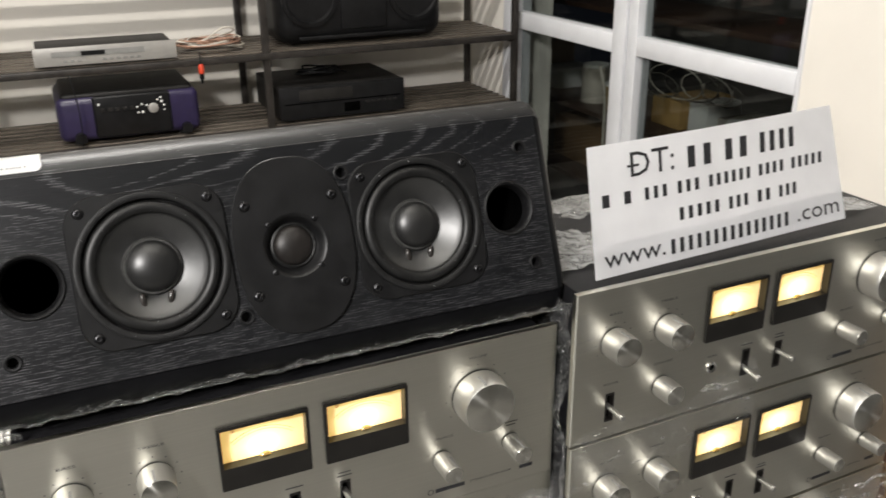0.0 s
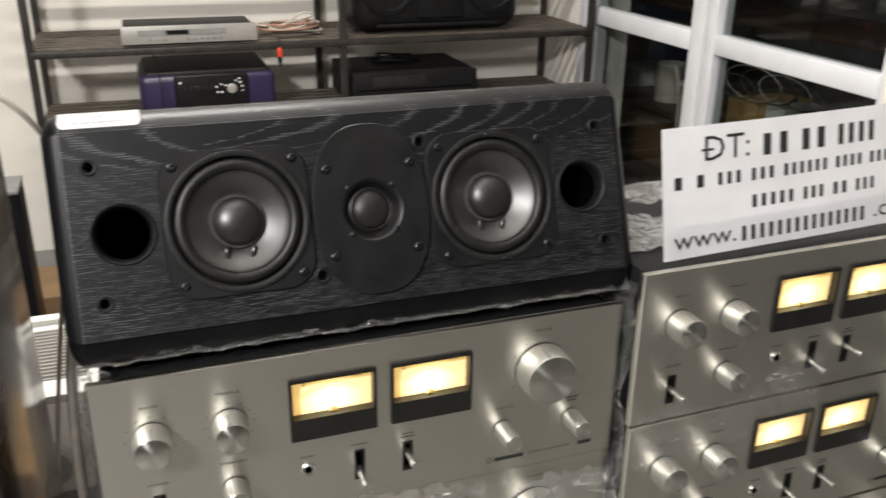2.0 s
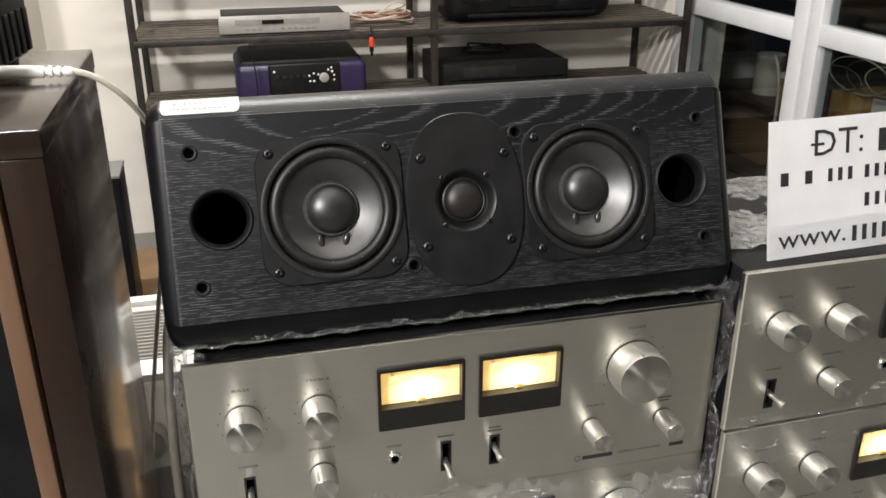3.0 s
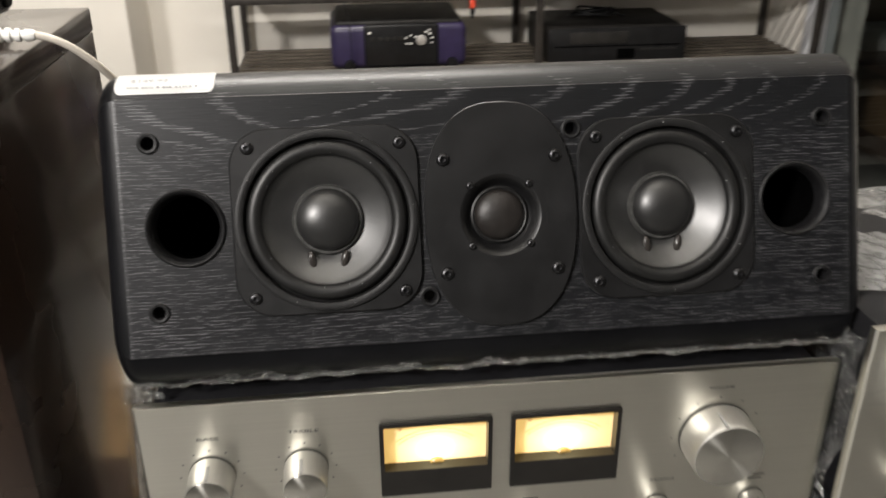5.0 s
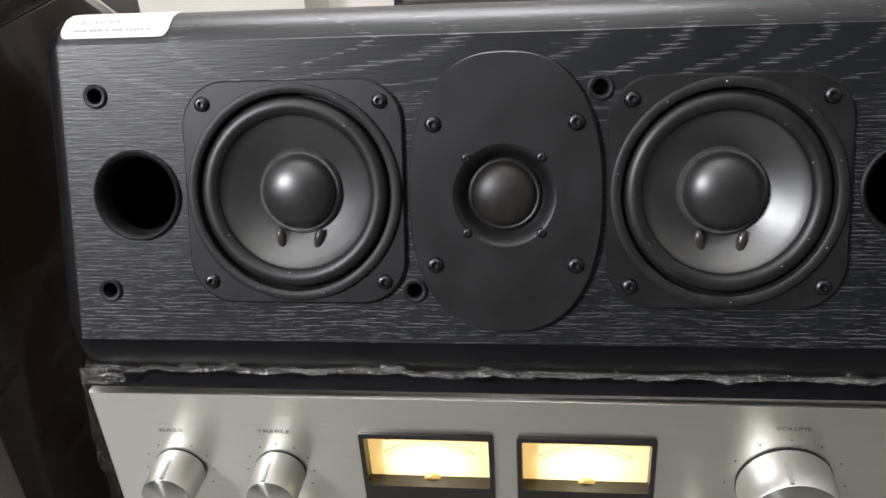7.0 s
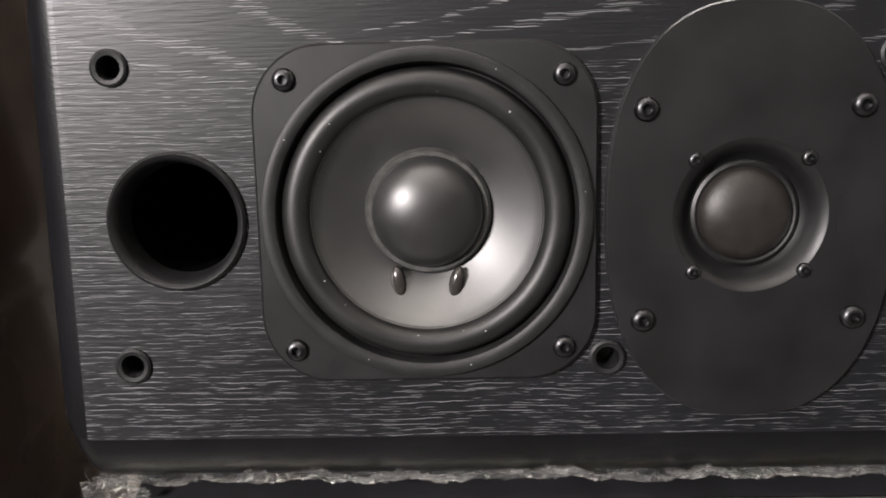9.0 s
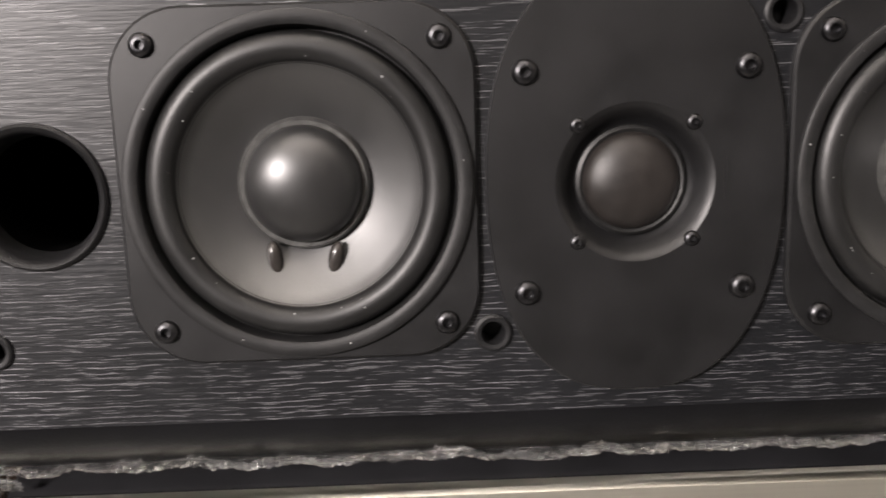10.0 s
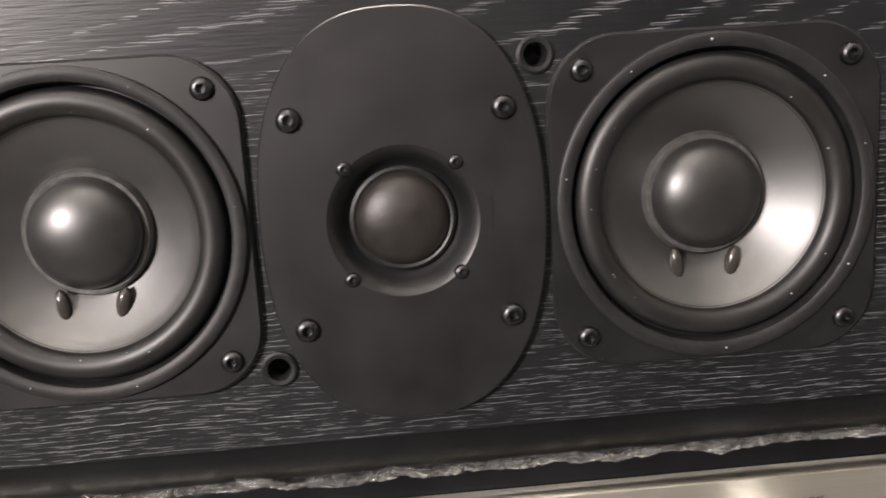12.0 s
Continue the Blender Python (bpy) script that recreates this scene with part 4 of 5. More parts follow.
film_sheet("stretch_film", 14, 14, lambda u, v: (0.2885 + 0.032 * u * (1 - 0.6 * v), -0.0215, 0.880 + 0.034 * v), 0.0014, M["film_thin"], "clear film scrap on the amplifier's corner", 23, 0.08)
film_sheet("stretch_film", 14, 12, lambda u, v: (-0.1445 + 0.020 * u, 0.005 + 0.004 * u, 0.9005 + 0.012 * v * (1 - 0.6 * u)), 0.0016, M["film_roll"], "crumpled clear film at the amplifier's corner", 29, 0.08, True)
film_sheet("stretch_film", 20, 12, lambda u, v: (0.2820 + 0.012 * u, -0.020 + 0.018 * u, 0.770 - 0.090 * v), 0.0045, M["film_side"], "crumpled film bunched between the stacks", 31, facets=True)

# ---------- paper sign ----------
SGW, SGH = 0.306, 0.1105
sign_m = Matrix.Translation((0.3166, -0.0024, 0.9335)) @ Matrix.Rotation(radians(3.8), 4, "Z") @ Matrix.Rotation(radians(-11.5), 4, "X")
sign = thing("paper_sign", sign_m, "white paper sign with black print leaning on the wrapped amplifier", "sign")


def warp(x, z):
    """How far the paper bends back: most at the far top corner."""
    u, v = x / SGW, z / SGH
    return 0.017 * max(0.0, u - 0.25) ** 1.6 * v / 0.63 + 0.0004 * math.sin(u * 9 + v * 2)


def bent(ob_mesh, dx, dz):
    """Lays flat print at (dx, dz) onto the bent paper."""
    for v in ob_mesh.vertices:
        v.co.y += warp(v.co.x + dx, v.co.z + dz)
    return ob_mesh


def sheet(x0, x1, z0, z1, y):
    bm = bmesh.new()
    nx, nz = 24, 8
    g = [[bm.verts.new((x0 + (x1 - x0) * i / nx, y + warp(x0 + (x1 - x0) * i / nx, z0 + (z1 - z0) * j / nz), z0 + (z1 - z0) * j / nz)) for i in range(nx + 1)] for j in range(nz + 1)]
    for a, b in zip(g, g[1:]):
        for i in range(nx):
            bm.faces.new((a[i], a[i + 1], b[i + 1], b[i]))
    bmesh.ops.solidify(bm, geom=bm.faces[:], thickness=0.0004)
    return bm


part("sheet", sheet(0, SGW, 0, SGH, 0.0), M["paper"], sign, "creased white paper")
part("strip", sheet(0.0005, SGW - 0.001, 0.0, 0.0285, -0.0010), M["paper"], sign, "white paper strip pasted along the bottom")
INK_Y = -0.0008
part("lettering", bent(lettering("DT:", 0.0300, M["ink"], 0.047), 0.066, 0.0895), M["ink"], sign, "", Matrix.Translation((0.0660, INK_Y, 0.0895)))
part("letter_stroke", box(0.0395, 0.0520, INK_Y - 0.0001, INK_Y + 0.0003, 0.0887, 0.0907), M["ink"], sign)


def dashes(x0, x1, z, h, pitch):
    """An unread word, as a row of upright strokes between thin rules."""
    n = max(1, int((x1 - x0) / pitch))
    for k in range(n):
        xa = x0 + (x1 - x0) * k / n
        part("print_bar", box(xa, xa + (x1 - x0) / n * 0.42, INK_Y + warp(xa, z), INK_Y + 0.0004 + warp(xa, z), z - h / 2, z + h / 2), M["ink"], sign)


for x0, x1 in ((0.106, 0.144), (0.152, 0.190), (0.198, 0.252)):
    dashes(x0, x1, 0.0885, 0.0185, 0.0128)
for x0, x1 in ((0.012, 0.029), (0.035, 0.051), (0.057, 0.086), (0.093, 0.123), (0.130, 0.187), (0.194, 0.232), (0.239, 0.287)):
    dashes(x0, x1, 0.0640, 0.0105, 0.0088)
for x0, x1 in ((0.094, 0.146), (0.153, 0.182), (0.190, 0.212), (0.219, 0.247)):
    dashes(x0, x1, 0.0405, 0.0110, 0.0088)
part("lettering", bent(lettering("www.", 0.0225, M["ink"], 0.066), 0.043, 0.015), M["ink"], sign, "", Matrix.Translation((0.0430, -0.0018, 0.0150)))
INK_Y = -0.0018
dashes(0.082, 0.232, 0.0135, 0.0130, 0.0098)
part("lettering", bent(lettering(".com", 0.0225, M["ink"], 0.058), 0.268, 0.015), M["ink"], sign, "", Matrix.Translation((0.2680, -0.0018, 0.0150)))

# ---------- tall wooden speaker cabinet beside the stack ----------
CX0, CX1, CY0, CY1, CZ = -0.568, -0.2055, 0.006, 0.290, 1.075
cab = thing("floor_speaker", Matrix.Translation((0, 0, 0)), "tall lacquered walnut floor speaker with a dark grille", "speaker")
part("side_panel", box(CX1 - 0.027, CX1, CY0, CY1, 0.0, CZ - 0.0184, 0.0012), M["walnut"], cab, "glossy walnut side panel")
part("side_panel", box(CX0, CX0 + 0.036, CY0, CY1, 0.0, CZ - 0.0184, 0.0012), M["walnut"], cab, "glossy walnut side panel")
part("top_panel", box(CX0, CX1 + 0.0008, CY0 - 0.0008, CY1, CZ - 0.018, CZ, 0.0016), M["walnut"], cab, "worn walnut top panel")
part("back_panel", box(CX0 + 0.036, CX1 - 0.027, CY1 - 0.018, CY1 - 0.001, 0.0, CZ - 0.018), M["walnut_edge"], cab)
part("trim_strip", box(CX1 - 0.045, CX1 - 0.0315, CY0 + 0.004, CY0 + 0.022, 0.02, CZ - 0.022, 0.0015), M["walnut_light"], cab, "pale wooden trim strip")
part("trim_strip", box(CX0 + 0.042, CX0 + 0.054, CY0 + 0.004, CY0 + 0.022, 0.02, CZ - 0.022, 0.0015), M["walnut_light"], cab, "pale wooden trim strip")
part("grille", box(CX0 + 0.054, CX1 - 0.045, CY0 + 0.014, CY0 + 0.026, 0.02, CZ - 0.022, 0.002), M["black_plastic"], cab, "black cloth grille")
part("plinth", box(CX0 + 0.036, CX1 - 0.027, CY0 + 0.026, CY0 + 0.040, 0.0, CZ - 0.018), M["recess_shade"], cab)

dev = thing("black_adapter", pose(-0.354, 0.185, CZ, 0, 0, -6), "black plastic receiver box with vent slots on the walnut speaker", "device")
part("shell", box(-0.10, 0.10, -0.085, 0.085, 0.004, 0.115, 0.010, 3), M["black_plastic"], dev, "black ribbed plastic shell")
for k in range(9):
    part("vent_rib", box(0.099, 0.1025, -0.066 + 0.016 * k, -0.058 + 0.016 * k, 0.010, 0.045, 0.001, 1), M["grey_plastic"], dev)
for sx in (-1, 1):
    for sy in (-1, 1):
        part("foot", lathe([(0.0, 0.0), (0.010, 0.0), (0.010, 0.006), (0.0, 0.006)], 16), M["rubber"], dev, "", Matrix.Translation((sx * 0.08, sy * 0.066, 0)))

wire = thing("white_cable", Matrix.Translation((-0.245, 0.150, 1.086)), "cream power cable with a ribbed plug boot", "cable")
part("plug_boot", lathe([(0.0, -0.012), (0.0050, -0.012), (0.0051, 0.012), (0.0046, 0.018), (0.0046, 0.0225), (0.0030, 0.0230), (0.0030, 0.0255), (0.0045, 0.0258), (0.0044, 0.0285), (0.0029, 0.0288), (0.0029, 0.0312), (0.0042, 0.0315), (0.0041, 0.0342), (0.0028, 0.0345), (0.0028, 0.0368), (0.0039, 0.0372), (0.0037, 0.0410), (0.0028, 0.043), (0.0, 0.043)], 24),
     M["white_plastic"], wire, "white ribbed plug boot", pose(0, 0, 0, 0, 92, 0))
part("cord", tube([(0.041, 0, -0.001), (0.052, 0.001, -0.003), (0.066, 0.004, -0.012), (0.080, 0.012, -0.030), (0.089, 0.030, -0.052), (0.094, 0.060, -0.080), (0.090, 0.100, -0.130), (0.070, 0.16, -0.25), (0.03, 0.22, -0.45), (0.0, 0.23, -0.72)], 0.0025, M["cream_cable"]), None, wire, "cream round cord")
wire.location.z = 1.0835
cable2 = thing("grey_cable", Matrix.Translation((-0.158, 0.045, 0.70)), "thick grey cable hanging beside the amplifiers", "cable")
part("cord", tube([(0.020, 0.16, 0.175), (0.012, 0.10, 0.205), (0.0035, 0.045, 0.195), (0.001, 0.015, 0.150), (-0.001, 0.003, 0.08), (0.0, 0.0, 0.0), (0.004, 0.0, -0.15), (0.0, 0.04, -0.40), (-0.01, 0.10, -0.696)], 0.0042, M["grey_cable"]), None, cable2)

# ---------- things seen in the gap beside the speaker ----------
wb = thing("white_box", Matrix.Translation((-0.31, 0.51, 0.0)), "white metal appliance with a perforated top", "appliance")
part("body", box(-0.16, 0.16, -0.115, 0.115, 0.30, 0.664, 0.008), M["white_plastic"], wb, "white enamelled body")
part("top_rim", panel(rect_pts(-0.158, 0.158, -0.113, 0.113, 0.01), [rect_pts(-0.135, 0.135, -0.075, 0.095, 0.006)], 0.0, 0.008), M["white_plastic"], wb, "white top rim", pose(0, 0, 0.672, -90, 0, 0))
grid = bmesh.new()
for k in range(18):
    box(-0.135, 0.135, -0.093 + 0.0096 * k, -0.0905 + 0.0096 * k, 0.6645, 0.668, bm=grid)
tagged(part("grille", grid, M["silver_plastic"], wb, "fine pale grille"), kind="stuff")
part("control_knob", lathe([(0.026, 0.0), (0.026, 0.012), (0.022, 0.016), (0.0, 0.017)], 36), M["silver_plastic"], wb, "grey round control knob", out(0.085, -0.115, 0.585))
part("base_band", box(-0.158, 0.158, -0.118, -0.114, 0.47, 0.54, 0.001), M["silver_dark"], wb, "grey front band")
stand("low_stand", -0.50, -0.15, 0.36, 0.66, 0.30, "dark wooden stand holding the white appliance")
bb = thing("black_speaker", Matrix.Translation((-0.47, 1.51, 0.0)), "black box speaker with a grey top standing on the floor", "speaker")
part("body", box(-0.130, 0.126, -0.060, 0.060, 0.0, 0.588, 0.005), M["body_black"], bb, "black cloth-covered body")
part("top", box(-0.131, 0.127, -0.061, 0.061, 0.5885, 0.597, 0.002), M["grey_board"], bb, "grey top board")
bx = thing("cardboard_box", Matrix.Translation((-0.25, 1.80, 0.0)), "brown cardboard carton on the floor before the rack", "box")
part("carton", box(-0.19, 0.19, -0.11, 0.11, 0.0, 0.23, 0.004), M["card"], bx)
part("tape", box(-0.025, 0.025, -0.111, 0.0, 0.229, 0.2312), M["walnut_light"], bx, "brown tape")
flat = thing("flat_carton", Matrix.Translation((0.10, 1.28, 0.0)), "tan flat carton lying on the floor behind the amplifiers", "box")
part("carton", box(-0.26, 0.30, -0.28, 0.34, 0.0, 0.07, 0.006), M["card_tan"], flat, "tan corrugated carton")
part("flap_seam", box(-0.259, 0.299, 0.026, 0.034, 0.0695, 0.0712), M["card_ink"], flat)
loop = thing("coiled_cable", Matrix.Translation((0.02, 1.26, 0.0755)), "loop of dark cable lying on the tan carton", "cable")
part("cord", tube([(0.13 * math.cos(k * 0.62) + 0.012 * k - 0.06, 0.17 * math.sin(k * 0.62), 0.001 * k) for k in range(17)], 0.0045, M["grey_cable"]), None, loop)

# ---------- things on the rack ----------
sv = thing("silver_player", Matrix.Translation((0.106, 2.31, SHELVES[2])), "slim silver player with a grey display strip on the rack", "player")
part("case", box(-0.190, 0.190, -0.105, 0.09, 0.006, 0.053, 0.003), M["grey_plastic"], sv)
part("front_panel", box(-0.198, 0.198, -0.114, -0.105, 0.005, 0.058, 0.003), M["silver_plastic"], sv, "pale silver front panel")
part("display_strip", box(-0.150, 0.105, -0.1155, -0.114, 0.030, 0.046), M["silver_dark"], sv, "grey display strip")
part("display", box(-0.070, -0.005, -0.1165, -0.1155, 0.032, 0.044), M["black_plastic"], sv, "black display window")
for k in range(9):
    x = -0.12 + 0.019 * k + (0.05 if k > 2 else 0)
    part("button", box(x, x + 0.011, -0.1155, -0.114, 0.014, 0.021, 0.001, 1), M["silver_dark"], sv)
for sx in (-0.16, 0.16):
    part("foot", box(sx - 0.012, sx + 0.012, -0.08, -0.06, 0.0, 0.006), M["rubber"], sv)

rng = random.Random(8)
for k in range(7):
    c = thing("speaker_wire", Matrix.Translation((0.422, 2.30, SHELVES[2] + 0.006)), "pink copper speaker wire in a loose heap", "cable", "wire heap")
    pts = []
    for i in range(12):
        a = i * 1.1 + k
        pts.append((0.12 * math.cos(a) * rng.uniform(0.6, 1.1), 0.07 * math.sin(a) * rng.uniform(0.5, 1.2), rng.uniform(0.0, 0.030) + 0.004 * k * 0.5))
    if k == 0:
        pts[4:7] = [(-0.02, -0.06, 0.03), (0.03, -0.07, 0.085), (0.09, -0.06, 0.06)]
    part("strand", tube(pts, 0.0028, M["copper_cable"] if k % 3 else M["cream_cable"]), None, c)
pl = thing("red_plug", Matrix.Translation((0.366, 2.175, 0.702)), "red and black plug hanging off the shelf", "plug")
part("cord", tube([(0.01, 0.06, 0.085), (0.004, 0.02, 0.088), (0.0, 0.004, 0.078), (0.0, 0.0, 0.055)], 0.0022, M["black_plastic"]), None, pl)
part("collar", lathe([(0.0, 0.030), (0.008, 0.030), (0.009, 0.050), (0.006, 0.058), (0.0, 0.058)], 20), M["red_plug"], pl, "red collar")
part("tip", lathe([(0.0, 0.0), (0.004, 0.0), (0.004, 0.012), (0.007, 0.013), (0.007, 0.030), (0.0, 0.030)], 20), M["black_plastic"], pl, "black tip")

pr = thing("printer", Matrix.Translation((0.149, 2.34, SHELVES[1])), "purple and black inkjet printer on the rack shelf", "printer")
part("body", box(-0.205, 0.205, -0.13, 0.16, 0.012, 0.145, 0.022, 4), M["purple"], pr, "purple side shells")
part("lid", box(-0.190, 0.190, -0.118, 0.155, 0.130, 0.158, 0.013, 3), M["grey_plastic"], pr, "charcoal lid")
part("centre_panel", box(-0.105, 0.118, -0.143, -0.125, 0.020, 0.146, 0.008, 3), M["black_plastic"], pr, "glossy black control panel")
part("dial", lathe([(0.015, 0.0), (0.015, 0.004), (0.012, 0.006), (0.0, 0.006)], 28), M["silver_plastic"], pr, "silver round dial", out(0.066, -0.143, 0.098))
for x, z, w2 in ((0.020, 0.105, 0.006), (0.034, 0.112, 0.006), (0.034, 0.088, 0.007), (0.022, 0.088, 0.006), (0.048, 0.108, 0.006), (0.092, 0.116, 0.007), (0.098, 0.104, 0.006), (0.090, 0.128, 0.006), (0.080, 0.122, 0.006), (0.098, 0.090, 0.005), (-0.088, 0.122, 0.007)):
    part("button", box(x - w2 / 2, x + w2 / 2, -0.1455, -0.143, z - w2 / 2, z + w2 / 2, 0.001, 1), M["white_plastic"], pr, "white button")
for k in range(5):
    part("button", box(-0.085 + 0.021 * k, -0.072 + 0.021 * k, -0.1452, -0.143, 0.098, 0.110, 0.001, 1), M["grey_plastic"], pr)
for sx in (-0.150, 0.160):
    part("front_foot", lathe([(0.0, 0.0), (0.016, 0.0), (0.016, 0.03), (0.0, 0.03)], 20), M["black_plastic"], pr, "", out(sx, -0.125, 0.026))
    part("foot", box(sx - 0.02, sx + 0.02, 0.08, 0.12, 0.0, 0.013), M["rubber"], pr)
    part("foot", box(sx - 0.02, sx + 0.02, -0.10, -0.06, 0.0, 0.013), M["rubber"], pr)
thin = thing("thin_cable", Matrix.Translation((-0.005, 2.185, 0.542)), "thin black cable hanging in front of the printer", "cable")
part("cord", tube([(-0.005, 0.06, 0.238), (-0.006, 0.0, 0.232), (0.004, -0.008, 0.18), (0.010, -0.012, 0.12), (0.012, -0.012, 0.06), (0.005, -0.006, 0.0)], 0.0018, M["black_plastic"]), None, thin)

vc = thing("video_recorder", pose(0.823, 2.36, SHELVES[1], 0, 0, 0), "old black video recorder on the rack shelf", "recorder")
part("case", box(-0.215, 0.215, -0.145, 0.17, 0.010, 0.115, 0.004), M["grey_plastic"], vc, "charcoal steel case")
part("front_panel", box(-0.217, 0.217, -0.158, -0.145, 0.008, 0.116, 0.004), M["black_plastic"], vc, "black front panel")
part("tape_door", box(-0.150, 0.030, -0.1605, -0.158, 0.070, 0.105, 0.001), M["grey_plastic"], vc)
part("recess", box(0.000, 0.055, -0.1605, -0.158, 0.022, 0.052, 0.001), M["recess_shade"], vc)
part("slot_line", box(-0.20, 0.20, -0.1595, -0.158, 0.060, 0.063), M["recess_shade"], vc)
for k in range(6):
    part("button", box(0.075 + 0.020 * k, 0.088 + 0.020 * k, -0.161, -0.158, 0.045, 0.052, 0.001, 1), M["grey_plastic"], vc)
for sx in (-0.18, 0.18):
    for sy in (-0.12, 0.14):
        part("foot", box(sx - 0.015, sx + 0.015, sy - 0.015, sy + 0.015, 0.0, 0.011), M["rubber"], vc)
coil = thing("coiled_cable", Matrix.Translation((0.788, 2.36, SHELVES[1] + 0.118)), "coiled black cable lying on the recorder", "cable")
part("cord", tube([(0.10 * math.cos(i * 0.9) * (1 - 0.02 * i), 0.05 * math.sin(i * 0.9), 0.004 + 0.0011 * i + 0.006 * (i % 3)) for i in range(22)], 0.0032, M["black_plastic"]), None, coil)

bo = thing("boombox", Matrix.Translation((0.912, 2.37, SHELVES[2])), "large black portable stereo on the rack", "stereo")
part("body", box(-0.29, 0.29, -0.145, 0.15, 0.006, 0.30, 0.055, 5), M["black_plastic"], bo, "rounded glossy black body")
for sx in (-0.18, 0.18):
    part("speaker_ring", lathe([(0.092, 0.0), (0.092, 0.010), (0.080, 0.012), (0.074, 0.004), (0.0, 0.004)], 40), M["black_plastic"], bo, "black speaker ring", out(sx, -0.143, 0.155))
part("deck", box(-0.080, 0.080, -0.152, -0.143, 0.05, 0.20, 0.006), M["black_plastic"], bo)
part("lower_lip", box(-0.22, 0.22, -0.150, -0.140, 0.022, 0.034, 0.003), M["black_plastic"], bo)
for sx in (-0.2, 0.2):
    part("foot", box(sx - 0.03, sx + 0.03, -0.08, 0.08, 0.0, 0.02, 0.003), M["rubber"], bo)

# ---------- cartons and cables beyond the wrapped stack ----------
ct = thing("cardboard_box", Matrix.Translation((0.99, 0.07, 0.0)), "large brown cardboard carton printed with dark lines", "box")
part("carton", box(-0.19, 0.19, -0.15, 0.40, 0.0, 0.70, 0.005), M["card"], ct, "brown corrugated carton")
for r in range(9):
    z = 0.672 - 0.046 * r
    rr = random.Random(r)
    y = -0.13
    while y < 0.30:
        wd = rr.uniform(0.006, 0.010)
        part("print_bar", box(-0.1912, -0.190, y, y + wd, z - 0.0065, z + 0.0065), M["card_ink"], ct)
        y += wd + (0.004 if rr.random() < 0.85 else 0.016)
    for dz in (0.014, 0.021, 0.028):
        y = -0.13
        while y < 0.30:
            wd = rr.uniform(0.02, 0.05)
            part("print_bar", box(-0.1910, -0.190, y, y + wd, z - dz - 0.0012, z - dz + 0.0012), M["card_ink"], ct)
            y += wd + 0.009
for k in range(14):
    c = thing("cable_heap", Matrix.Translation((0.96, 0.10, 0.702)), "tangled dark brown cable on the carton", "cable", "cable heap")
    pts = []
    for i in range(14):
        a = i * 0.8 + k * 1.7
        pts.append((0.13 * math.cos(a) * rng.uniform(0.6, 1.1), 0.25 * math.sin(a) * rng.uniform(0.5, 1.1), 0.006 + rng.uniform(0.0, 0.085)))
    part("strand", tube(pts, 0.0028, M["dark_rattan"]), None, c)
bw = thing("brass_tray", Matrix.Translation((0.905, 0.02, 0.702)), "shallow brass tray on the carton", "tray")
part("dish", lathe([(0.0, 0.0), (0.070, 0.0), (0.088, 0.030), (0.092, 0.031), (0.090, 0.034), (0.085, 0.032), (0.068, 0.004), (0.0, 0.004)], 48), M["brass"], bw)
for k, (dy, dz) in enumerate(((-0.05, 0.0), (0.03, 0.02))):
    c = thing("thin_white_wire", Matrix.Translation((0.80, 0.0, 0.70)), "thin white wire draped over the carton", "cable", "white wires")
    part("strand", tube([(0.10, 0.06 + dy, 0.06 + dz), (0.03, 0.03 + dy, 0.05), (-0.004, 0.0 + dy, 0.01), (-0.008, -0.03 + dy, -0.05), (-0.006, -0.04 + dy, -0.10)], 0.0008, M["cream_cable"]), None, c)

# ---------- clutter in the yard, seen through the glass ----------


def crate(x, y, z, w, d, h, mat, label, name="carton"):
    c = thing(name, Matrix.Translation((x, y, z)), label, "box")
    part("body", box(-w / 2, w / 2, -d / 2, d / 2, 0, h, 0.006), mat, c)
    part("flap", box(-w / 2 + 0.004, w / 2 - 0.004, -d / 2 + 0.01, -0.004, h, h + 0.004), mat, c)


def yard_shelf(y0, y1, top):
    s = thing("yard_shelf", Matrix.Translation((0, 0, 0)), "dark wooden shelf unit out in the unlit yard", "shelf")
    for z in (0.10, top, 0.82):
        part("board", box(1.95, 2.35, y0, y1, z - 0.02, z, 0.002), M["walnut_edge"], s)
    for x in (1.97, 2.33):
        for y in (y0 + 0.02, y1 - 0.02):
            part("leg", box(x - 0.018, x + 0.018, y - 0.018, y + 0.018, 0.0, 1.35, 0.002), M["walnut_edge"], s)


yard_shelf(0.9, 3.5, 0.40)
crate(2.16, 2.93, 0.40, 0.22, 0.17, 0.085, M["white_plastic"], "small white carton on the yard shelf")
crate(2.19, 2.08, 0.40, 0.26, 0.17, 0.105, M["amber_box"], "amber cardboard box on the yard shelf")
crate(2.14, 1.90, 0.40, 0.16, 0.10, 0.125, M["white_plastic"], "white packet on the yard shelf")
crate(2.18, 1.79, 0.40, 0.18, 0.08, 0.085, M["cream_cable"], "cream packet on the yard shelf")
crate(2.20, 1.52, 0.40, 0.22, 0.24, 0.12, M["card"], "brown carton on the yard shelf")
crate(2.18, 3.26, 0.40, 0.26, 0.30, 0.20, M["card"], "brown carton on the yard shelf")
crate(2.20, 2.70, 0.10, 0.28, 0.34, 0.185, M["card"], "brown carton on the lower yard shelf")
crate(2.18, 2.22, 0.10, 0.24, 0.40, 0.14, M["walnut_light"], "wooden crate on the lower yard shelf")
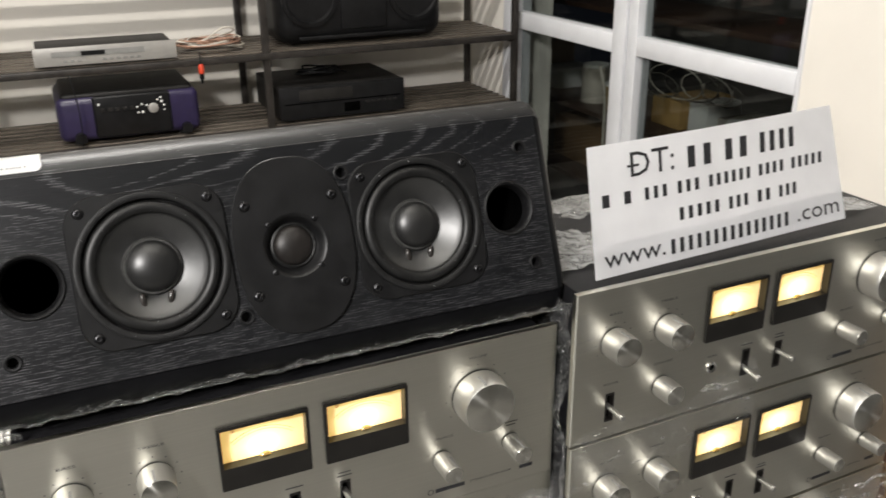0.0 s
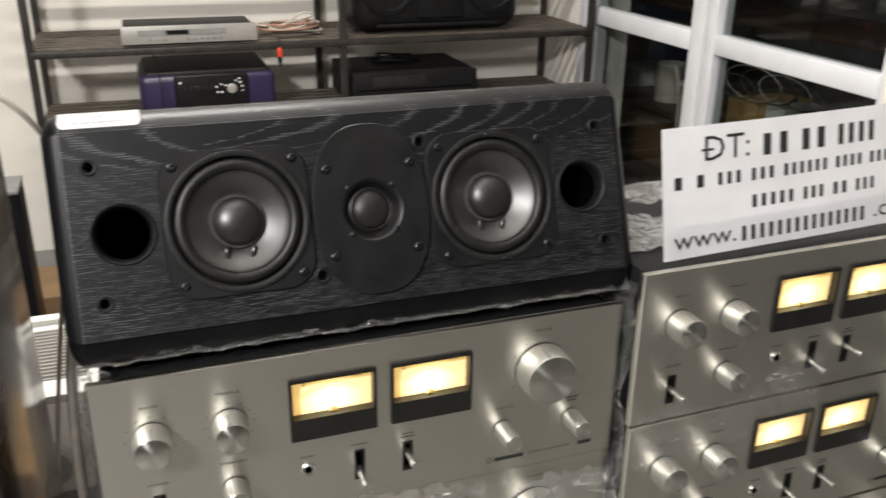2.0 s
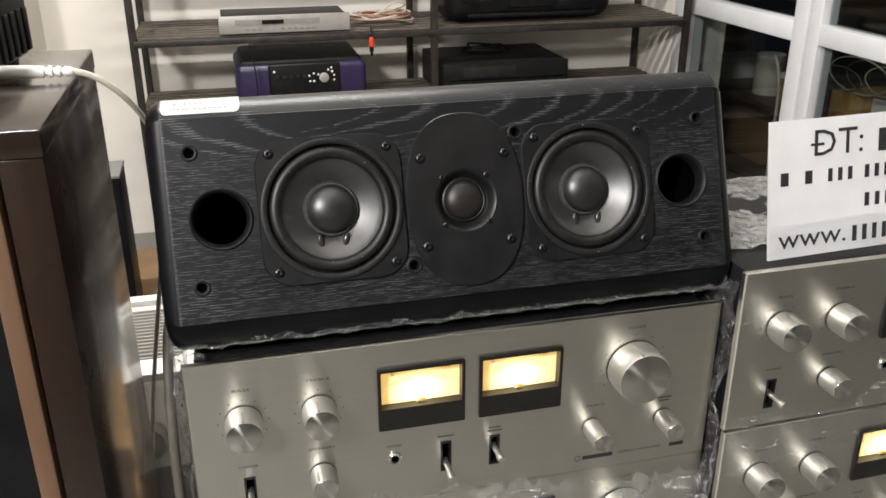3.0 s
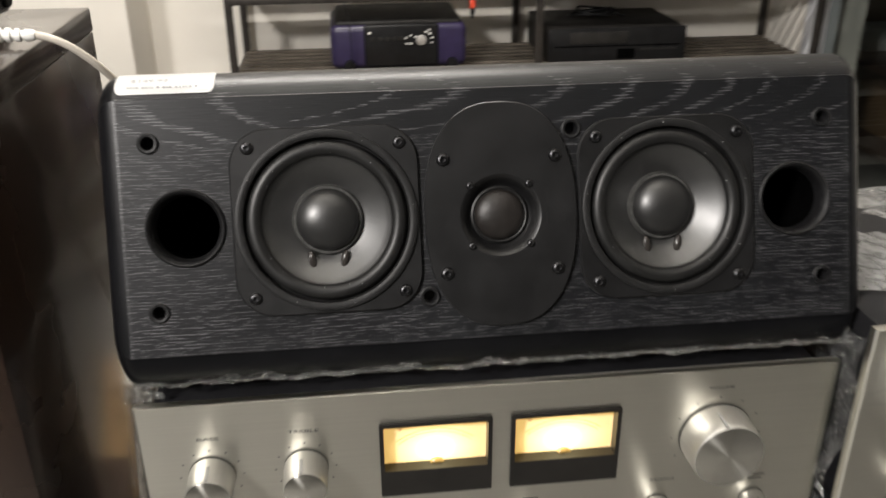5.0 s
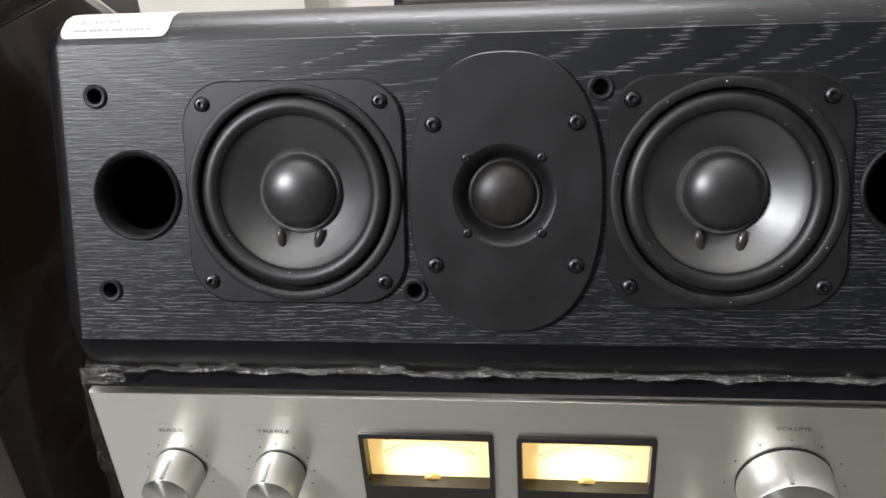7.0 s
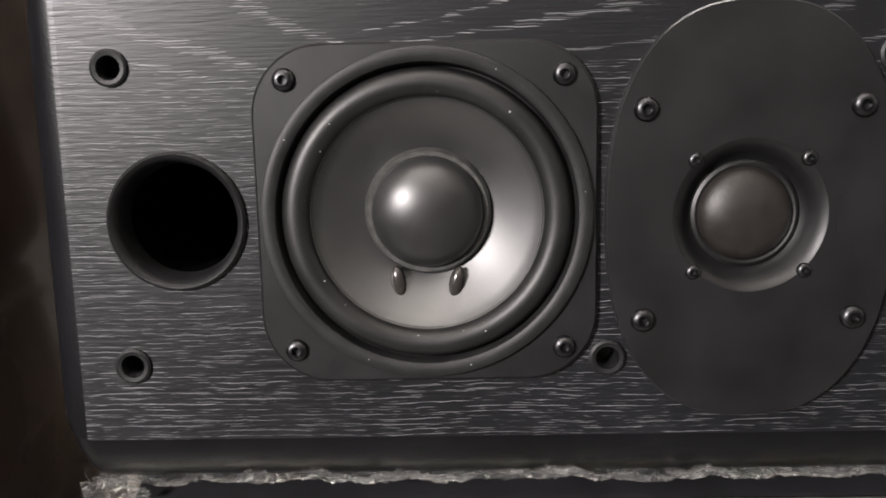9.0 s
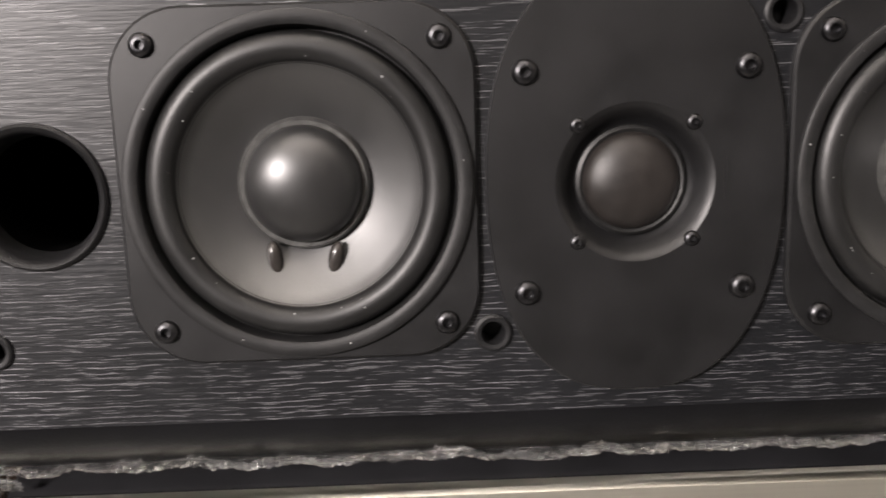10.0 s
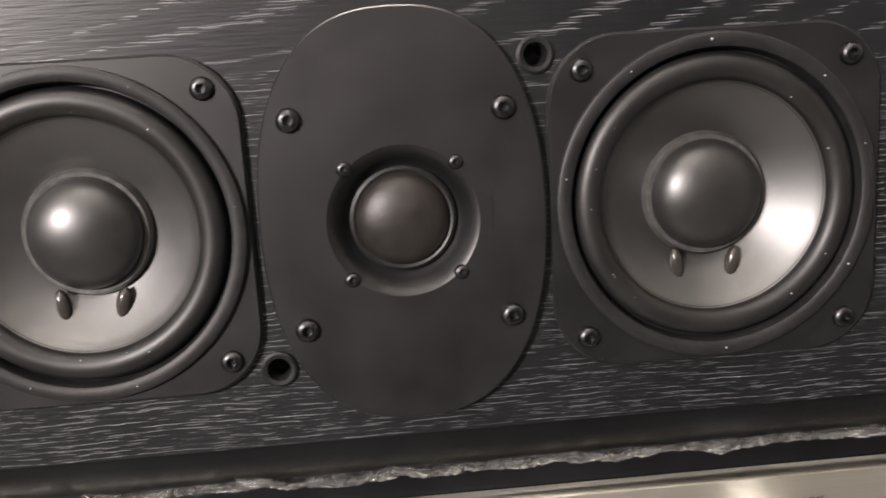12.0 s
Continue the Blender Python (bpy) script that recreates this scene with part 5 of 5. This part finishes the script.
crate(2.18, 3.12, 0.10, 0.26, 0.30, 0.22, M["grey_board"], "grey carton on the lower yard shelf")
crate(2.18, 1.70, 0.10, 0.26, 0.34, 0.20, M["card"], "brown carton on the lower yard shelf")
for y, hh, mt, lb in ((2.57, 0.16, "cream_cable", "cream tin with a lid on the yard shelf"), (2.40, 0.11, "amber_jar", "amber jar with a pale lid on the yard shelf"), (1.68, 0.10, "amber_jar", "amber jar on the yard shelf")):
    j = thing("jar", Matrix.Translation((2.07, y, 0.40)), lb, "jar")
    part("body", lathe([(0.0, 0.0), (0.058, 0.0), (0.060, hh - 0.02), (0.052, hh - 0.012), (0.0, hh - 0.012)], 28), M[mt], j)
    part("lid", lathe([(0.0, hh - 0.012), (0.056, hh - 0.012), (0.056, hh), (0.0, hh + 0.001)], 28), M["white_plastic"], j)
rw = random.Random(21)
for k in range(5):
    c = thing("yard_wire", Matrix.Translation((2.0, 2.05 - 0.06 * k, 0.60)), "pale wire looped above the yard shelf", "cable", "yard wires")
    r_ = rw.uniform(0.07, 0.14)
    part("strand", tube([(0.02 * k, r_ * math.cos(q * 0.7) * 1.4, -0.075 + r_ * (1 + math.sin(q * 0.7)) * 0.55) for q in range(-5, 6)], 0.0026, M["cream_cable"] if k % 2 else M["grey_cable"]), None, c)
tarp = bmesh.new()
bmesh.ops.create_icosphere(tarp, subdivisions=3, radius=0.5)
for v in tarp.verts:
    v.co = Vector((v.co.x * 0.5, v.co.y * 1.1, v.co.z * 0.5)) * (1 + 0.25 * noise.noise(v.co * 4))
solid("tarpaulin", tarp, M["blue_cloth"], "crumpled dark blue tarpaulin in the yard", "tarpaulin", m=Matrix.Translation((2.9, 1.0, 0.24)))
pv = thing("yard_cable", Matrix.Translation((1.80, 2.155, 0.50)), "pale hose hanging behind the glass", "cable")
part("cord", tube([(0, 0.0, 0.14), (0.0, -0.03, 0.10), (0.0, -0.05, 0.02), (0.0, -0.05, -0.10), (0.02, -0.02, -0.30), (0.05, 0.0, -0.55)], 0.006, M["cream_cable"]), None, pv)
